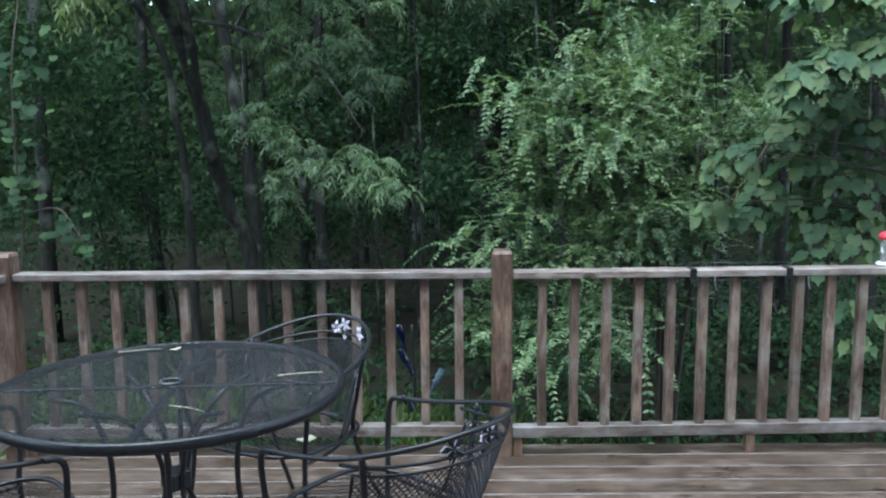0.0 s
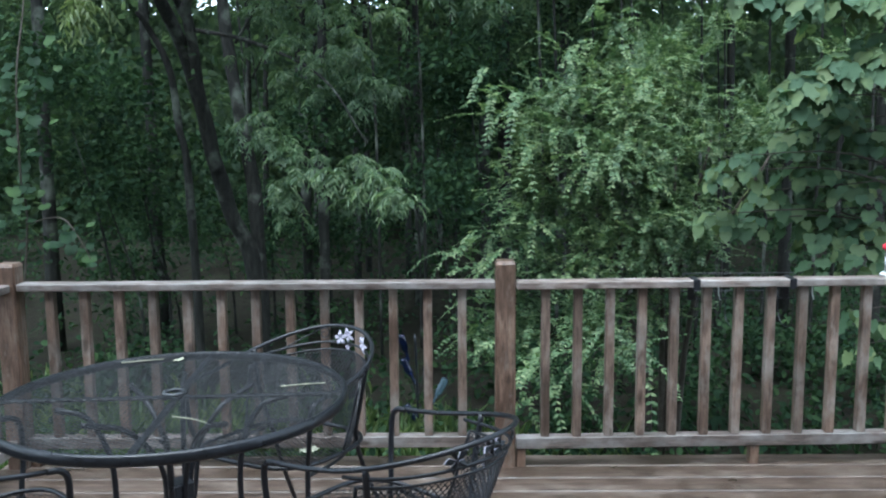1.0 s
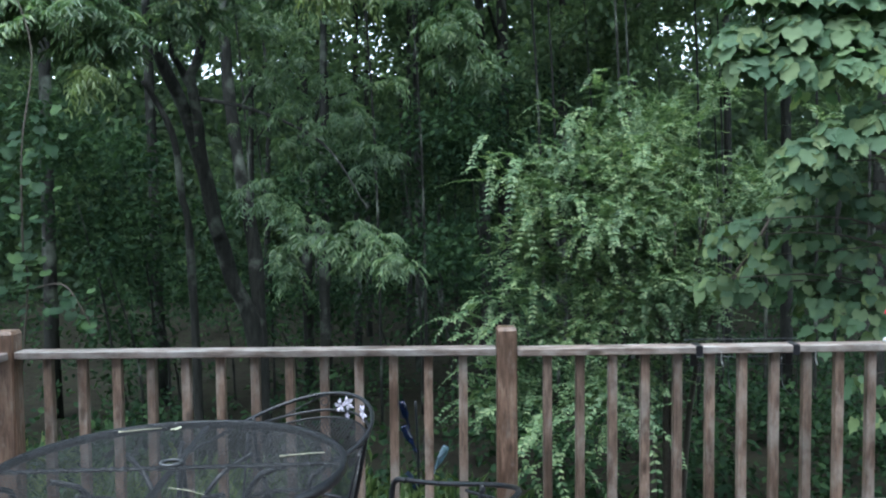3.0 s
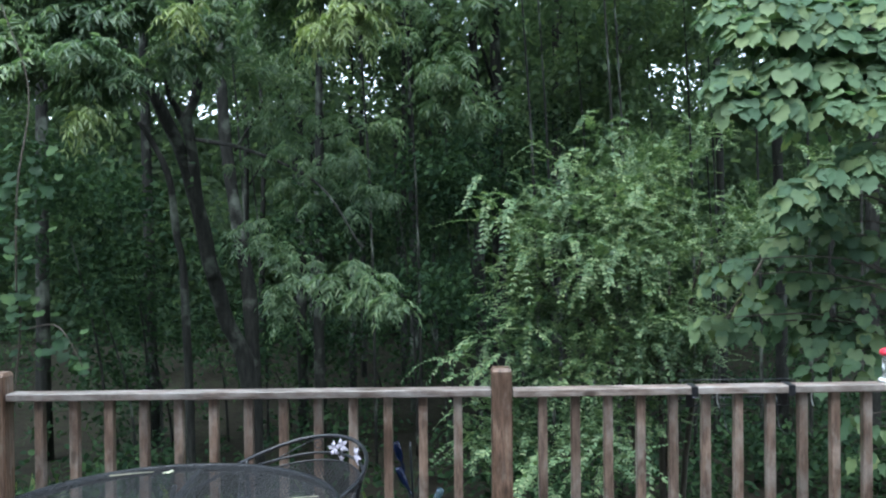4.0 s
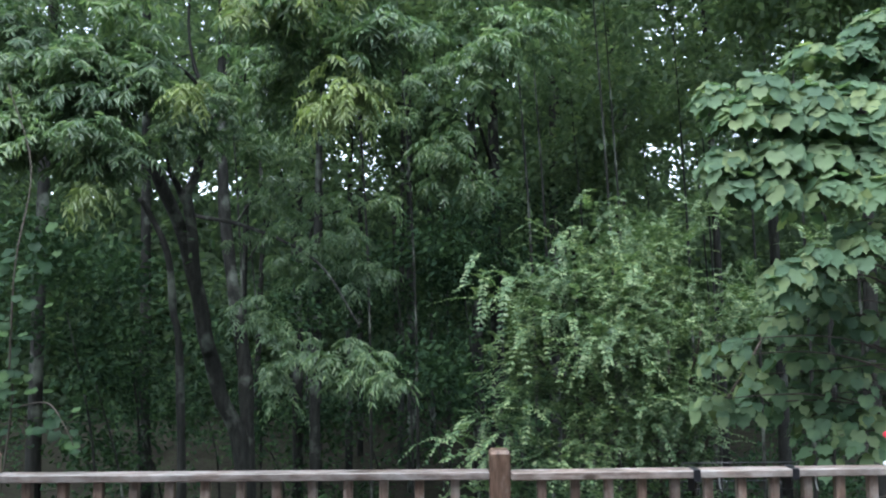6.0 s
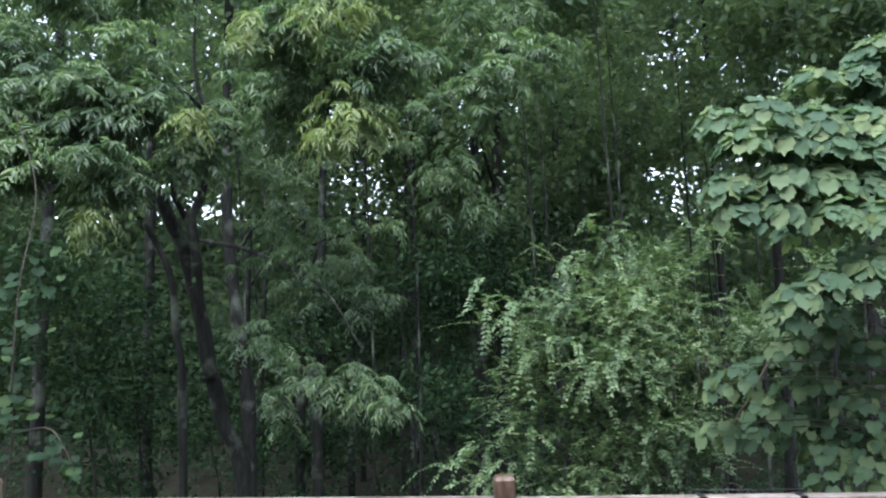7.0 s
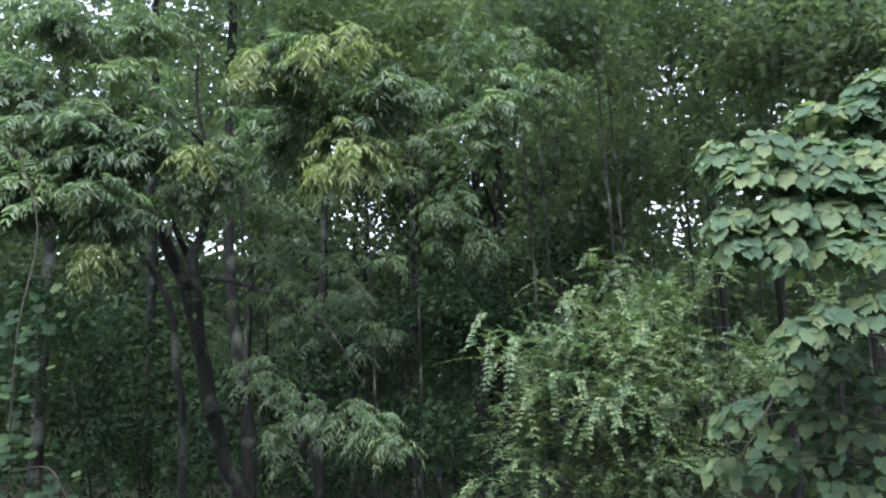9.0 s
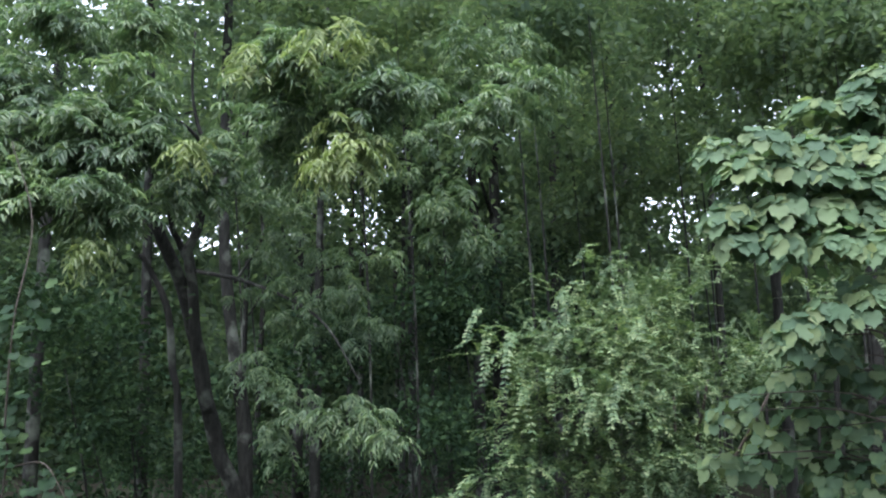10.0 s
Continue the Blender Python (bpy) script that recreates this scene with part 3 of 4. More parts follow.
def build_broadleaf():
    root = thing("broadleaf_tree", (0, 0, 0), "young tree with tiers of very large pale green leaves", "tree")
    trunk = [down_to_ground((3.7, 6.2, 0)), (3.7, 6.2, -0.5), (3.6, 6.2, 1.0), (3.55, 6.1, 2.5), (3.5, 6.0, 4.2)]
    stem("trunk", trunk, 0.09, 0.03, BARK_PALE, root)
    # sprays of leaves, each a shallow drooping cap: crown of the cap, reach, sag
    upper = [
        (1.72, 5.40, 3.02, 0.15, 0.11), (2.02, 5.40, 3.08, 0.22, 0.15), (1.84, 5.30, 2.88, 0.19, 0.12), (2.10, 5.35, 2.87, 0.19, 0.12),
        (2.37, 5.50, 3.04, 0.23, 0.16), (2.38, 5.40, 2.84, 0.21, 0.12), (2.75, 5.60, 3.06, 0.25, 0.16), (2.72, 5.50, 2.83, 0.22, 0.13),
        (2.52, 5.80, 3.39, 0.17, 0.08), (2.84, 5.90, 3.43, 0.20, 0.10), (3.11, 6.00, 3.70, 0.22, 0.10), (3.08, 5.90, 3.37, 0.16, 0.12),
        (2.82, 5.90, 3.20, 0.18, 0.10), (2.95, 5.95, 3.58, 0.14, 0.08),
    ]
    middle = [
        (1.77, 5.30, 2.59, 0.18, 0.12), (2.05, 5.30, 2.63, 0.22, 0.14), (2.37, 5.40, 2.64, 0.23, 0.15), (2.70, 5.50, 2.64, 0.24, 0.16),
        (1.77, 5.20, 2.41, 0.13, 0.12), (1.98, 5.20, 2.41, 0.16, 0.14), (2.34, 5.20, 2.41, 0.17, 0.14), (2.66, 5.30, 2.42, 0.18, 0.14),
        (2.10, 5.20, 1.90, 0.18, 0.15), (1.98, 5.15, 1.82, 0.09, 0.10), (2.27, 5.20, 1.98, 0.18, 0.15), (2.56, 5.30, 2.05, 0.21, 0.13),
    ]
    lower = [
        (1.93, 5.90, 1.41, 0.20, 0.16), (1.82, 5.90, 1.30, 0.12, 0.12), (2.40, 6.20, 1.57, 0.23, 0.14), (2.72, 6.20, 1.65, 0.24, 0.14),
        (3.02, 6.20, 1.57, 0.24, 0.15), (2.58, 6.30, 1.35, 0.25, 0.14), (2.80, 6.10, 1.20, 0.22, 0.16), (1.88, 6.10, 1.00, 0.17, 0.13),
        (2.12, 6.20, 0.95, 0.15, 0.10), (2.67, 6.20, 0.87, 0.24, 0.15), (2.93, 6.10, 0.92, 0.24, 0.16), (3.20, 6.30, 1.30, 0.26, 0.15),
    ]
    lowest = [
        (2.56, 6.00, 0.65, 0.16, 0.10), (2.79, 6.00, 0.76, 0.20, 0.12), (2.93, 5.90, 0.68, 0.15, 0.12), (2.73, 6.30, 1.00, 0.23, 0.12),
        (2.74, 5.80, 0.36, 0.12, 0.10), (2.75, 5.70, 0.15, 0.11, 0.12), (2.90, 5.80, 0.28, 0.14, 0.10),
    ]
    # shaded leaves between the tiers
    inner = [(2.62 + 0.2 * (i % 3), 6.15 + 0.12 * (i % 2), 1.80 + 0.22 * i, 0.27, 0.14) for i in range(8)] + [(2.30 + 0.25 * i, 6.35, 1.15 - 0.1 * i, 0.20, 0.14) for i in range(4)]
    # crown round the trunk beside the deck: out of view, added to cast shade
    unseen_crown = [(3.45 + 0.42 * (i % 4), 5.2 + 0.55 * (i // 4 % 3), 2.3 + 0.75 * (i // 12), 0.34, 0.2) for i in range(36)]
    kinds = [broad_leaf("leaf", 1.0, s) for s in range(6)]
    for k in kinds:
        k.materials.append(LEAF_BROAD)
    verts, faces, placed = [], [], 0
    for tier, crowd, big, lift in ((upper, 52, 0.125, 0.0), (middle, 52, 0.125, 0.0), (lower, 21, 0.115, 8.0), (lowest, 12, 0.12, 14.0), (inner, 26, 0.115, 5.0), (unseen_crown, 30, 0.15, 0.0)):
        for cx, cy, cz, r, sag in tier:
            z = min(4.0, max(0.3, cz - 0.35))
            stem("limb", [(3.6, 6.15, z), ((cx + 3.6) / 2, (cy + 6.15) / 2, cz - 0.02), (cx - r * 0.4, cy, cz - 0.03)], 0.010, 0.003, TWIG, root, 5, 4)
            n = max(6, int(crowd * (r / 0.2) ** 1.6))
            for i in range(n):
                q = math.sqrt((i + 0.5) / n)
                a = i * 2.39996 + random.uniform(-0.3, 0.3)
                x, y = cx + math.cos(a) * q * r, cy + math.sin(a) * q * r
                zz = cz - sag * q ** 2.2 + random.uniform(-0.055, 0.025)
                slope = math.degrees(math.atan(2.2 * sag * q ** 1.2 / r))
                away = Vector((math.cos(a) * q - 0.25, math.sin(a) * q - 0.30, 0)) + Vector((random.uniform(-0.4, 0.4), random.uniform(-0.4, 0.4), 0))
                size = big * random.uniform(0.72, 1.15) * (1.0 - 0.18 * q)
                drop = min(84, slope * 1.15 + lift + random.uniform(2, 24))
                placed += 1
                if placed % 5 == 0 and placed < 1500:
                    hang(new("leaf", kinds[i % 6]), (x, y, zz), away, drop, size, root)
                    continue
                m, me, o = hung(Vector((x, y, zz)), away, drop, size), kinds[i % 6], len(verts)
                verts += [m @ v.co for v in me.vertices]
                faces += [tuple(k + o for k in f.vertices) for f in me.polygons]
    mesh_object("crown", verts, faces, LEAF_BROAD_MASS, root, smooth=True)


build_broadleaf()


# vine with heart-shaped leaves at the wood's edge
def build_vine():
    root = thing("wild_vine", (0, 0, 0), "wild vine with rounded heart-shaped green leaves", "vine")
    stem("stem", [down_to_ground((-3.6, 6.6, 0)), (-3.28, 6.60, 0.71), (-3.19, 6.40, 1.24), (-3.17, 6.40, 1.98), (-3.17, 6.60, 2.73), (-3.47, 6.80, 3.44)], 0.010, 0.004, TWIG, root, 6)
    stem("stem", [(-3.27, 6.60, 0.89), (-2.91, 6.40, 0.95), (-2.73, 6.30, 0.79), (-2.64, 6.30, 0.60)], 0.008, 0.003, TWIG, root, 5)
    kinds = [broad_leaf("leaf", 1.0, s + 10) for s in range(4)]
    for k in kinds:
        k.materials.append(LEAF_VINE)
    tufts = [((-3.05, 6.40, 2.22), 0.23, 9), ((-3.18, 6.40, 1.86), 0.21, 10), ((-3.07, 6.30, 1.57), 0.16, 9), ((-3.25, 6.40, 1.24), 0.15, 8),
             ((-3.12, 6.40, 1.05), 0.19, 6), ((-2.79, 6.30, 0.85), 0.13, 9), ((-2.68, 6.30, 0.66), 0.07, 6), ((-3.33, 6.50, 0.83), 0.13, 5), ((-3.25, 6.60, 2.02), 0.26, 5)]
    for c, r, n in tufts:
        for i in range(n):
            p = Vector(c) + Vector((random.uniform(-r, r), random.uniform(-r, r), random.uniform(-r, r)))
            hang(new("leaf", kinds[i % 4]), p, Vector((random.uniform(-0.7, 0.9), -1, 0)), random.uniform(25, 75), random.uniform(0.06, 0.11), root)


build_vine()


# the woods behind
def forest_tree(x, y, h, r, lean, low, clumps_n, leaf, each=4, dens=5.0, foliage=None):
    root = thing("forest_tree", (0, 0, 0), "tall slender forest tree with a dark trunk in shade", "tree", "trees of the woods")
    b = down_to_ground((x, y, 0))
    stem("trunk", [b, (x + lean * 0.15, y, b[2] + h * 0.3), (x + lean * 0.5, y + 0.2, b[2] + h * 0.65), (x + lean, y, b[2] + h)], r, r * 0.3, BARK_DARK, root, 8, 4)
    clumps = []
    for k in range(clumps_n):
        f = low + (1.03 - low) * random.random()
        rr = random.uniform(0.9, 1.9) * (0.7 if f < 0.35 else 1.0)
        a = random.uniform(0, 6.28)
        q = random.uniform(0.3, 2.4)
        tip = (x + lean * f + math.cos(a) * q, y + math.sin(a) * q, b[2] + h * f)
        clumps.append((tip, rr, 0.5))
        if k % 3 == 0:
            stem("limb", [(x + lean * f, y, b[2] + h * f - 0.9), ((x + lean * f + tip[0]) / 2, (y + tip[1]) / 2, tip[2] - 0.5), tip], r * 0.28, 0.012, BARK_DARK, root, 5, 3)
    cr = Leaves("oval")
    pos, out = in_clumps(clumps, dens, 0.55, 0.15)
    loose(cr, pos, out, leaf, 0.55, 0.28, each)
    cr.link("crown", foliage or LEAF_WOODS, root)


def build_woods():
    random.seed(21)
    # trunks that stand out between the leaves: place on the plan, height, radius, lean
    for p, h, r, lean in [
        ((-2.00, 13.50, 3.42), 15, 0.09, 0.2), ((0.92, 14.50, 4.00), 16, 0.13, -0.2), ((1.98, 15.50, 4.16), 15, 0.10, 0.15),
        ((3.45, 16.50, 5.43), 17, 0.13, -0.3), ((5.77, 18.00, 7.63), 16, 0.10, -0.2), ((-0.63, 17.00, 1.27), 15, 0.09, -0.1), ((-2.50, 15.00, -0.36), 14, 0.10, -0.1),
        ((-2.52, 17.50, -0.79), 15, 0.08, 0.1), ((-6.08, 13.00, 0.52), 16, 0.13, 0.1), ((-2.07, 19.00, 5.05), 16, 0.08, 0.1), ((-2.01, 21.00, 5.42), 16, 0.08, 0.0), ((-0.99, 20.00, 1.87), 15, 0.08, 0.2),
    ]:
        forest_tree(p[0], p[1], h, r, lean, 0.42 if p[1] < 17 else 0.62, 12, 0.15, foliage=LEAF_MAPLE_LIT)
    for i in range(44):
        y = 18 + 26 * (i / 44)
        x = random.uniform(-0.72, 0.72) * (y + 5)
        if -0.125 < x / y < -0.055 or 0.225 < x / y < 0.31:
            x -= 0.12 * y
        forest_tree(x, y, random.uniform(13, 20), random.uniform(0.05, 0.10), random.uniform(-0.9, 0.9), 0.27, 12, 0.22, each=5, dens=5.4)
    # edge trees, crowns mostly out of view, added to shade the woods behind
    for i in (1, 2):
        forest_tree(2.5 + 3.2 * i + random.uniform(-0.4, 0.4), random.uniform(10.8, 12.8), random.uniform(13, 16), 0.09, random.uniform(-0.5, 0.5), 0.58, 12, 0.17, each=4, dens=5, foliage=LEAF_MAPLE_LIT)
    # unseen trees that close the yard's sides, added to cut the side light
    for x, y in ((8.4, 6.0), (8.0, 9.5), (-8.6, 5.5), (-8.2, 9.0), (10.5, 2.5), (-10.5, 2.0)):
        forest_tree(x, y, random.uniform(12, 15), 0.12, random.uniform(-0.3, 0.3), 0.16, 15, 0.20, each=3, dens=5, foliage=LEAF_MAPLE_LIT)
    # mostly unseen high canopy beside and above the clearing's edge, added for shade
    for i in range(14):
        x = -16 + 2.4 * i + random.uniform(-0.8, 0.8)
        if abs(x) > 9 or i % 2:
            forest_tree(x * 1.2, 13.5 + random.uniform(-1, 2.5) + 0.12 * abs(x), random.uniform(14, 18), 0.11, random.uniform(-0.5, 0.5), 0.55, 13, 0.20, each=3, dens=5, foliage=LEAF_MAPLE_LIT)


build_woods()


def build_far_woods():
    """The closed wall of leaves deep in the woods; thin high up, where the sky glints through."""
    cr = Leaves("oval")
    n = 320000
    x = rng.uniform(-44, 44, n)
    y = rng.uniform(27, 50, n)
    z = -2 + 25 * rng.random(n) ** 1.6
    keep = np.array([noise.noise(Vector((a * 0.22, b * 0.22, c * 0.3))) for a, b, c in zip(x, y, z)]) > np.where(z > 6, -0.22, -1.0)
    # gaps in the canopy where the sky glints through: across, up (as seen at 40 m), width
    for gx, gz, gw in ((-3.6, 9.4, 1.6), (-2.6, 11.0, 1.2), (-11.5, 15.5, 1.2), (-19.5, 17.0, 1.4), (9.3, 15.0, 1.3), (10.8, 15.8, 1.0), (9.6, 9.6, 0.5), (10.8, 11.0, 0.6), (13.5, 10.6, 0.6), (3.6, 9.0, 0.6), (16.0, 17.0, 1.2), (-5.0, 12.0, 0.7)):
        sx, sz = x * 40 / y, 1.5 + (z - 1.5) * 40 / y
        keep &= ~(((sx - gx) / gw) ** 2 + ((sz - gz) / (gw * 1.3)) ** 2 < rng.uniform(-0.25, 1.9, n))
    pos = np.stack([x, y, z], 1)[keep]
    m = len(pos)
    size = rng.uniform(0.22, 0.48, m)
    cr.add(pos, rng.normal(size=(m, 3)) + DOWN * 0.4, rng.normal(size=(m, 3)) + np.array([0, -0.4, 0.8]), size, size * 0.6)
    # depth of the woods: leaves added behind to block light from the horizon
    m = 60000
    pos = np.stack([rng.uniform(-75, 75, m), rng.uniform(50, 62, m), -2 + 11 * rng.random(m) ** 1.3], 1)
    size = rng.uniform(0.7, 1.2, m)
    cr.add(pos, rng.normal(size=(m, 3)) + DOWN * 0.4, rng.normal(size=(m, 3)) + np.array([0, -0.6, 0.6]), size, size * 0.6)
    tagged(cr.link("far_woods", LEAF_WOODS), "dense shaded foliage deep in the woods", "woods", kind="stuff")


build_far_woods()


def build_understory():
    """Saplings and low boughs between the trunks."""
    low = [
        ((-4.56, 12.00, 2.37), 1.2), ((-4.38, 12.00, 1.37), 1.0), ((-4.41, 11.00, 0.89), 0.8), ((-4.78, 11.00, 1.75), 1.0), ((-4.57, 13.00, 0.08), 1.0),
        ((-5.02, 12.00, -0.04), 0.9), ((-3.96, 14.00, 0.61), 1.0), ((-2.89, 14.00, -0.23), 1.0), ((-1.41, 15.00, -0.17), 1.1), ((-0.28, 13.00, 0.57), 1.3),
        ((0.41, 11.00, 0.78), 1.0), ((-0.76, 13.00, 2.57), 1.3), ((0.24, 13.00, 2.64), 1.3), ((0.94, 13.50, 2.77), 1.0), ((-0.19, 14.00, 1.94), 1.2),
    ]
    high = [
        ((2.63, 13.00, 3.91), 1.2), ((1.92, 13.50, 3.64), 1.1), ((-3.29, 14.00, 4.25), 0.9), ((3.27, 12.00, 6.38), 1.1), ((4.22, 12.00, 5.86), 1.3),
        ((5.21, 12.00, 6.01), 1.2), ((2.10, 11.00, 6.22), 0.9), ((1.12, 11.00, 6.23), 0.9), ((3.86, 13.00, 4.33), 1.1), ((0.82, 10.00, 5.88), 0.8),
        ((1.78, 10.00, 5.91), 0.8), ((-0.66, 12.00, 6.68), 1.0), ((3.14, 13.50, 5.19), 1.0), ((3.77, 12.50, 5.34), 1.0), ((1.90, 12.50, 4.93), 0.9),
        ((-1.32, 12.00, 6.77), 0.9), ((-3.13, 12.00, 6.62), 1.0), ((4.95, 10.50, 5.98), 1.0), ((-0.20, 14.00, 7.43), 1.2), ((4.51, 11.00, 6.27), 1.2),
        ((5.69, 11.00, 5.95), 1.2),
    ]
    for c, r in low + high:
        root = thing("sapling", (0, 0, 0), "understory sapling, leaf colour darkened for shade low down, paler for light high up", "sapling", "saplings of the understory")
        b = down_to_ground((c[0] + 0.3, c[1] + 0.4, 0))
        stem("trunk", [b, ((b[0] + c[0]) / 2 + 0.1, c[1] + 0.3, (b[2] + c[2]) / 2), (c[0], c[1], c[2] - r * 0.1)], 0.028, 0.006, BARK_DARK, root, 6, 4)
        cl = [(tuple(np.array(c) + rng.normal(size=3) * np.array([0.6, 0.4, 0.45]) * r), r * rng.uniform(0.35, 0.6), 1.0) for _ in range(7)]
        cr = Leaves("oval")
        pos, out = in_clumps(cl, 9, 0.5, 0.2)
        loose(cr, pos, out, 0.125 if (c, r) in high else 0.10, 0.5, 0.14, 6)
        # leaf colour by height: shade painted on low saplings, light on high ones
        cr.link("crown", LEAF_MAPLE_LIT if (c, r) in high else LEAF_LOW_SHADED, root)


build_understory()


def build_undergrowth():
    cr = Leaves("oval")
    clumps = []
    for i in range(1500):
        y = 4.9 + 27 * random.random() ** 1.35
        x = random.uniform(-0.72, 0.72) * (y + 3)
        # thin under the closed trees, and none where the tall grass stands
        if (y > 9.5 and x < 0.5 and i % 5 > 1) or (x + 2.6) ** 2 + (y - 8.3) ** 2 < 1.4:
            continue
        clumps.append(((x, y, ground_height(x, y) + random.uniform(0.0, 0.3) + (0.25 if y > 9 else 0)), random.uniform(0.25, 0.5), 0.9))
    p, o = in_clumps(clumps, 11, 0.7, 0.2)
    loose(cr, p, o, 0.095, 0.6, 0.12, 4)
    # shade of the forest floor is put into these leaves' colour
    tagged(cr.link("undergrowth", LEAF_LOW_SHADED), "low leafy undergrowth on the forest floor", "undergrowth", kind="stuff")


build_undergrowth()


def build_grass():
    """Lit tufts of tall grass and weeds in the yard below the deck."""
    gr = Leaves("lance")
    for c, r, n in (((-2.66, 8.60, -1.40), 0.9, 1500), ((-3.80, 8.40, -1.30), 0.7, 700), ((-1.91, 8.40, -1.37), 0.5, 500), ((-0.59, 8.20, -1.28), 0.6, 700), ((1.00, 7.20, -1.07), 0.7, 300), ((-4.95, 10.00, -1.13), 0.3, 150)):
        x = c[0] + rng.normal(size=n) * r
        y = c[1] + rng.normal(size=n) * r * 0.7
        z = np.array([ground_height(a, b) for a, b in zip(x, y)])
        ln = rng.uniform(0.18, 0.5, n)
        gr.add(np.stack([x, y, z], 1), rng.normal(size=(n, 3)) * 0.5 + np.array([0, 0, 0.9]), rng.normal(size=(n, 3)) + np.array([0, -0.5, 0.8]), ln, ln * 0.09)
    tagged(gr.link("grass", LEAF_GRASS), "bright tufts of tall grass in the yard", "grass", kind="stuff")


build_grass()


# ---- deck railing ----
def build_railing():
    root = thing("deck_railing", (0, 0, 0), "weathered brown wooden deck railing with square balusters", "railing", kind="structure")
    def post(x, y, h=0.955):
        bm = bmesh.new()
        vs = box(bm, (0.092, 0.092, h + 0.3), (x, y, (h - 0.3) / 2), 0)
        top = [f for f in bm.faces if f.normal.z > 0.9]
        r = bmesh.ops.inset_region(bm, faces=top, thickness=0.014)
        for f in top:
            for v in f.verts:
                v.co.z += 0.016
        es = [e for e in bm.edges if abs(e.verts[0].co.z - e.verts[1].co.z) > 0.2]
        bmesh.ops.bevel(bm, geom=es, offset=0.006, segments=2, affect="EDGES")
        part("post", bm, POST_WOOD, root)
    post(-2.03, 3.9)
    post(0.245, 3.9)
    post(2.548, 3.95)
    def rail(name, a, b, z, w, h):
        bm = bmesh.new()
        a, b = Vector(a), Vector(b)
        ln = (b - a).length
        box(bm, (ln, w, h), (0, 0, 0), 0.004, Matrix.Translation((*((a + b) / 2), z)) @ Matrix.Rotation(math.atan2(b.y - a.y, b.x - a.x), 4, "Z"))
        part(name, bm, RAIL_WOOD_X, root)
    rail("top_rail", (-1.98, 3.9), (0.198, 3.9), 0.861, 0.089, 0.034)
    rail("top_rail", (0.293, 3.875), (2.50, 3.945), 0.861, 0.089, 0.034)
    rail("bottom_rail", (-1.98, 3.91), (0.198, 3.91), 0.118, 0.06, 0.055)
    rail("bottom_rail", (0.293, 3.882), (2.50, 3.952), 0.118, 0.06, 0.055)
    def baluster(x, y):
        bm = bmesh.new()
        box(bm, (0.040, 0.040, 0.85 - 0.146), (x, y, (0.85 + 0.146) / 2), 0.003)
        part("baluster", bm, BALUSTER_WOOD, root)
    for x, y in ((1.41, 3.918), (0.170, 3.912), (0.318, 3.886), (-1.96, 3.912)):
        bm = bmesh.new()
        box(bm, (0.042, 0.05, 0.0905), (x, y, 0.045), 0.003)
        part("block", bm, POST_WOOD, root)
    for i in range(13):
        baluster(-1.846 + 0.1578 * i, 3.905)
    rail("top_rail", (2.596, 3.951), (4.02, 3.995), 0.861, 0.089, 0.034)
    rail("bottom_rail", (2.596, 3.958), (4.02, 4.0), 0.118, 0.06, 0.055)
    post(4.068, 3.995)
    for i in range(9):
        baluster(2.70 + 0.1478 * i, 3.958 + 0.0045 * i)
    for i in range(14):
        x = 0.428 + 0.1478 * i
        baluster(x, 3.878 + (x - 0.293) * 0.0317)


build_railing()


# side railing running back to the house
def build_side_railing():
    root = thing("side_railing", (0, 0, 0), "weathered wooden side railing joining the corner post", "railing", kind="structure")
    for name, z, w, h in (("top_rail", 0.861, 0.089, 0.034), ("bottom_rail", 0.118, 0.06, 0.055)):
        bm = bmesh.new()
        box(bm, (w, 4.6, h), (-2.045, 1.548, z), 0.004)
        part(name, bm, RAIL_WOOD_Y, root)
    for i in range(29):
        bm = bmesh.new()
        box(bm, (0.04, 0.04, 0.704), (-2.045, 3.72 - 0.155 * i, 0.498), 0.003)
        part("baluster", bm, BALUSTER_WOOD, root)
    bm = bmesh.new()
    box(bm, (0.092, 0.092, 1.25), (-2.045, -0.8, 0.325), 0.005)
    part("post", bm, POST_WOOD, root)


build_side_railing()


# ---- patio furniture ----
def bar(name, points, r, parent, material=None, sides=8, steps=8, label=""):
    v, f = tube(smooth_line(points, steps), r, sides)
    return mesh_object(name, v, f, material or IRON, parent, label, smooth=True)


def disc_mesh(R, z, gap, r, slope=0.55, dish=0.0):
    """Diamond mesh filling a disc, as crossing strands."""
    strands = []
    for sg in (1, -1):
        d = Vector((math.cos(slope), sg * math.sin(slope), 0))
        q = Vector((-d.y, d.x, 0))
        k = -R + gap * 0.5
        while k < R:
            h = math.sqrt(max(0, R * R - k * k))
            pts = []
            for j in range(5 if dish else 2):
                t = -1 + 2 * j / (4 if dish else 1)
                p = q * k + d * h * t
                pts.append(p + Vector((0, 0, z - dish * (1 - (p.length / R) ** 2))))
            strands.append(tube(pts, r, 4))
            k += gap
    return joined(strands)


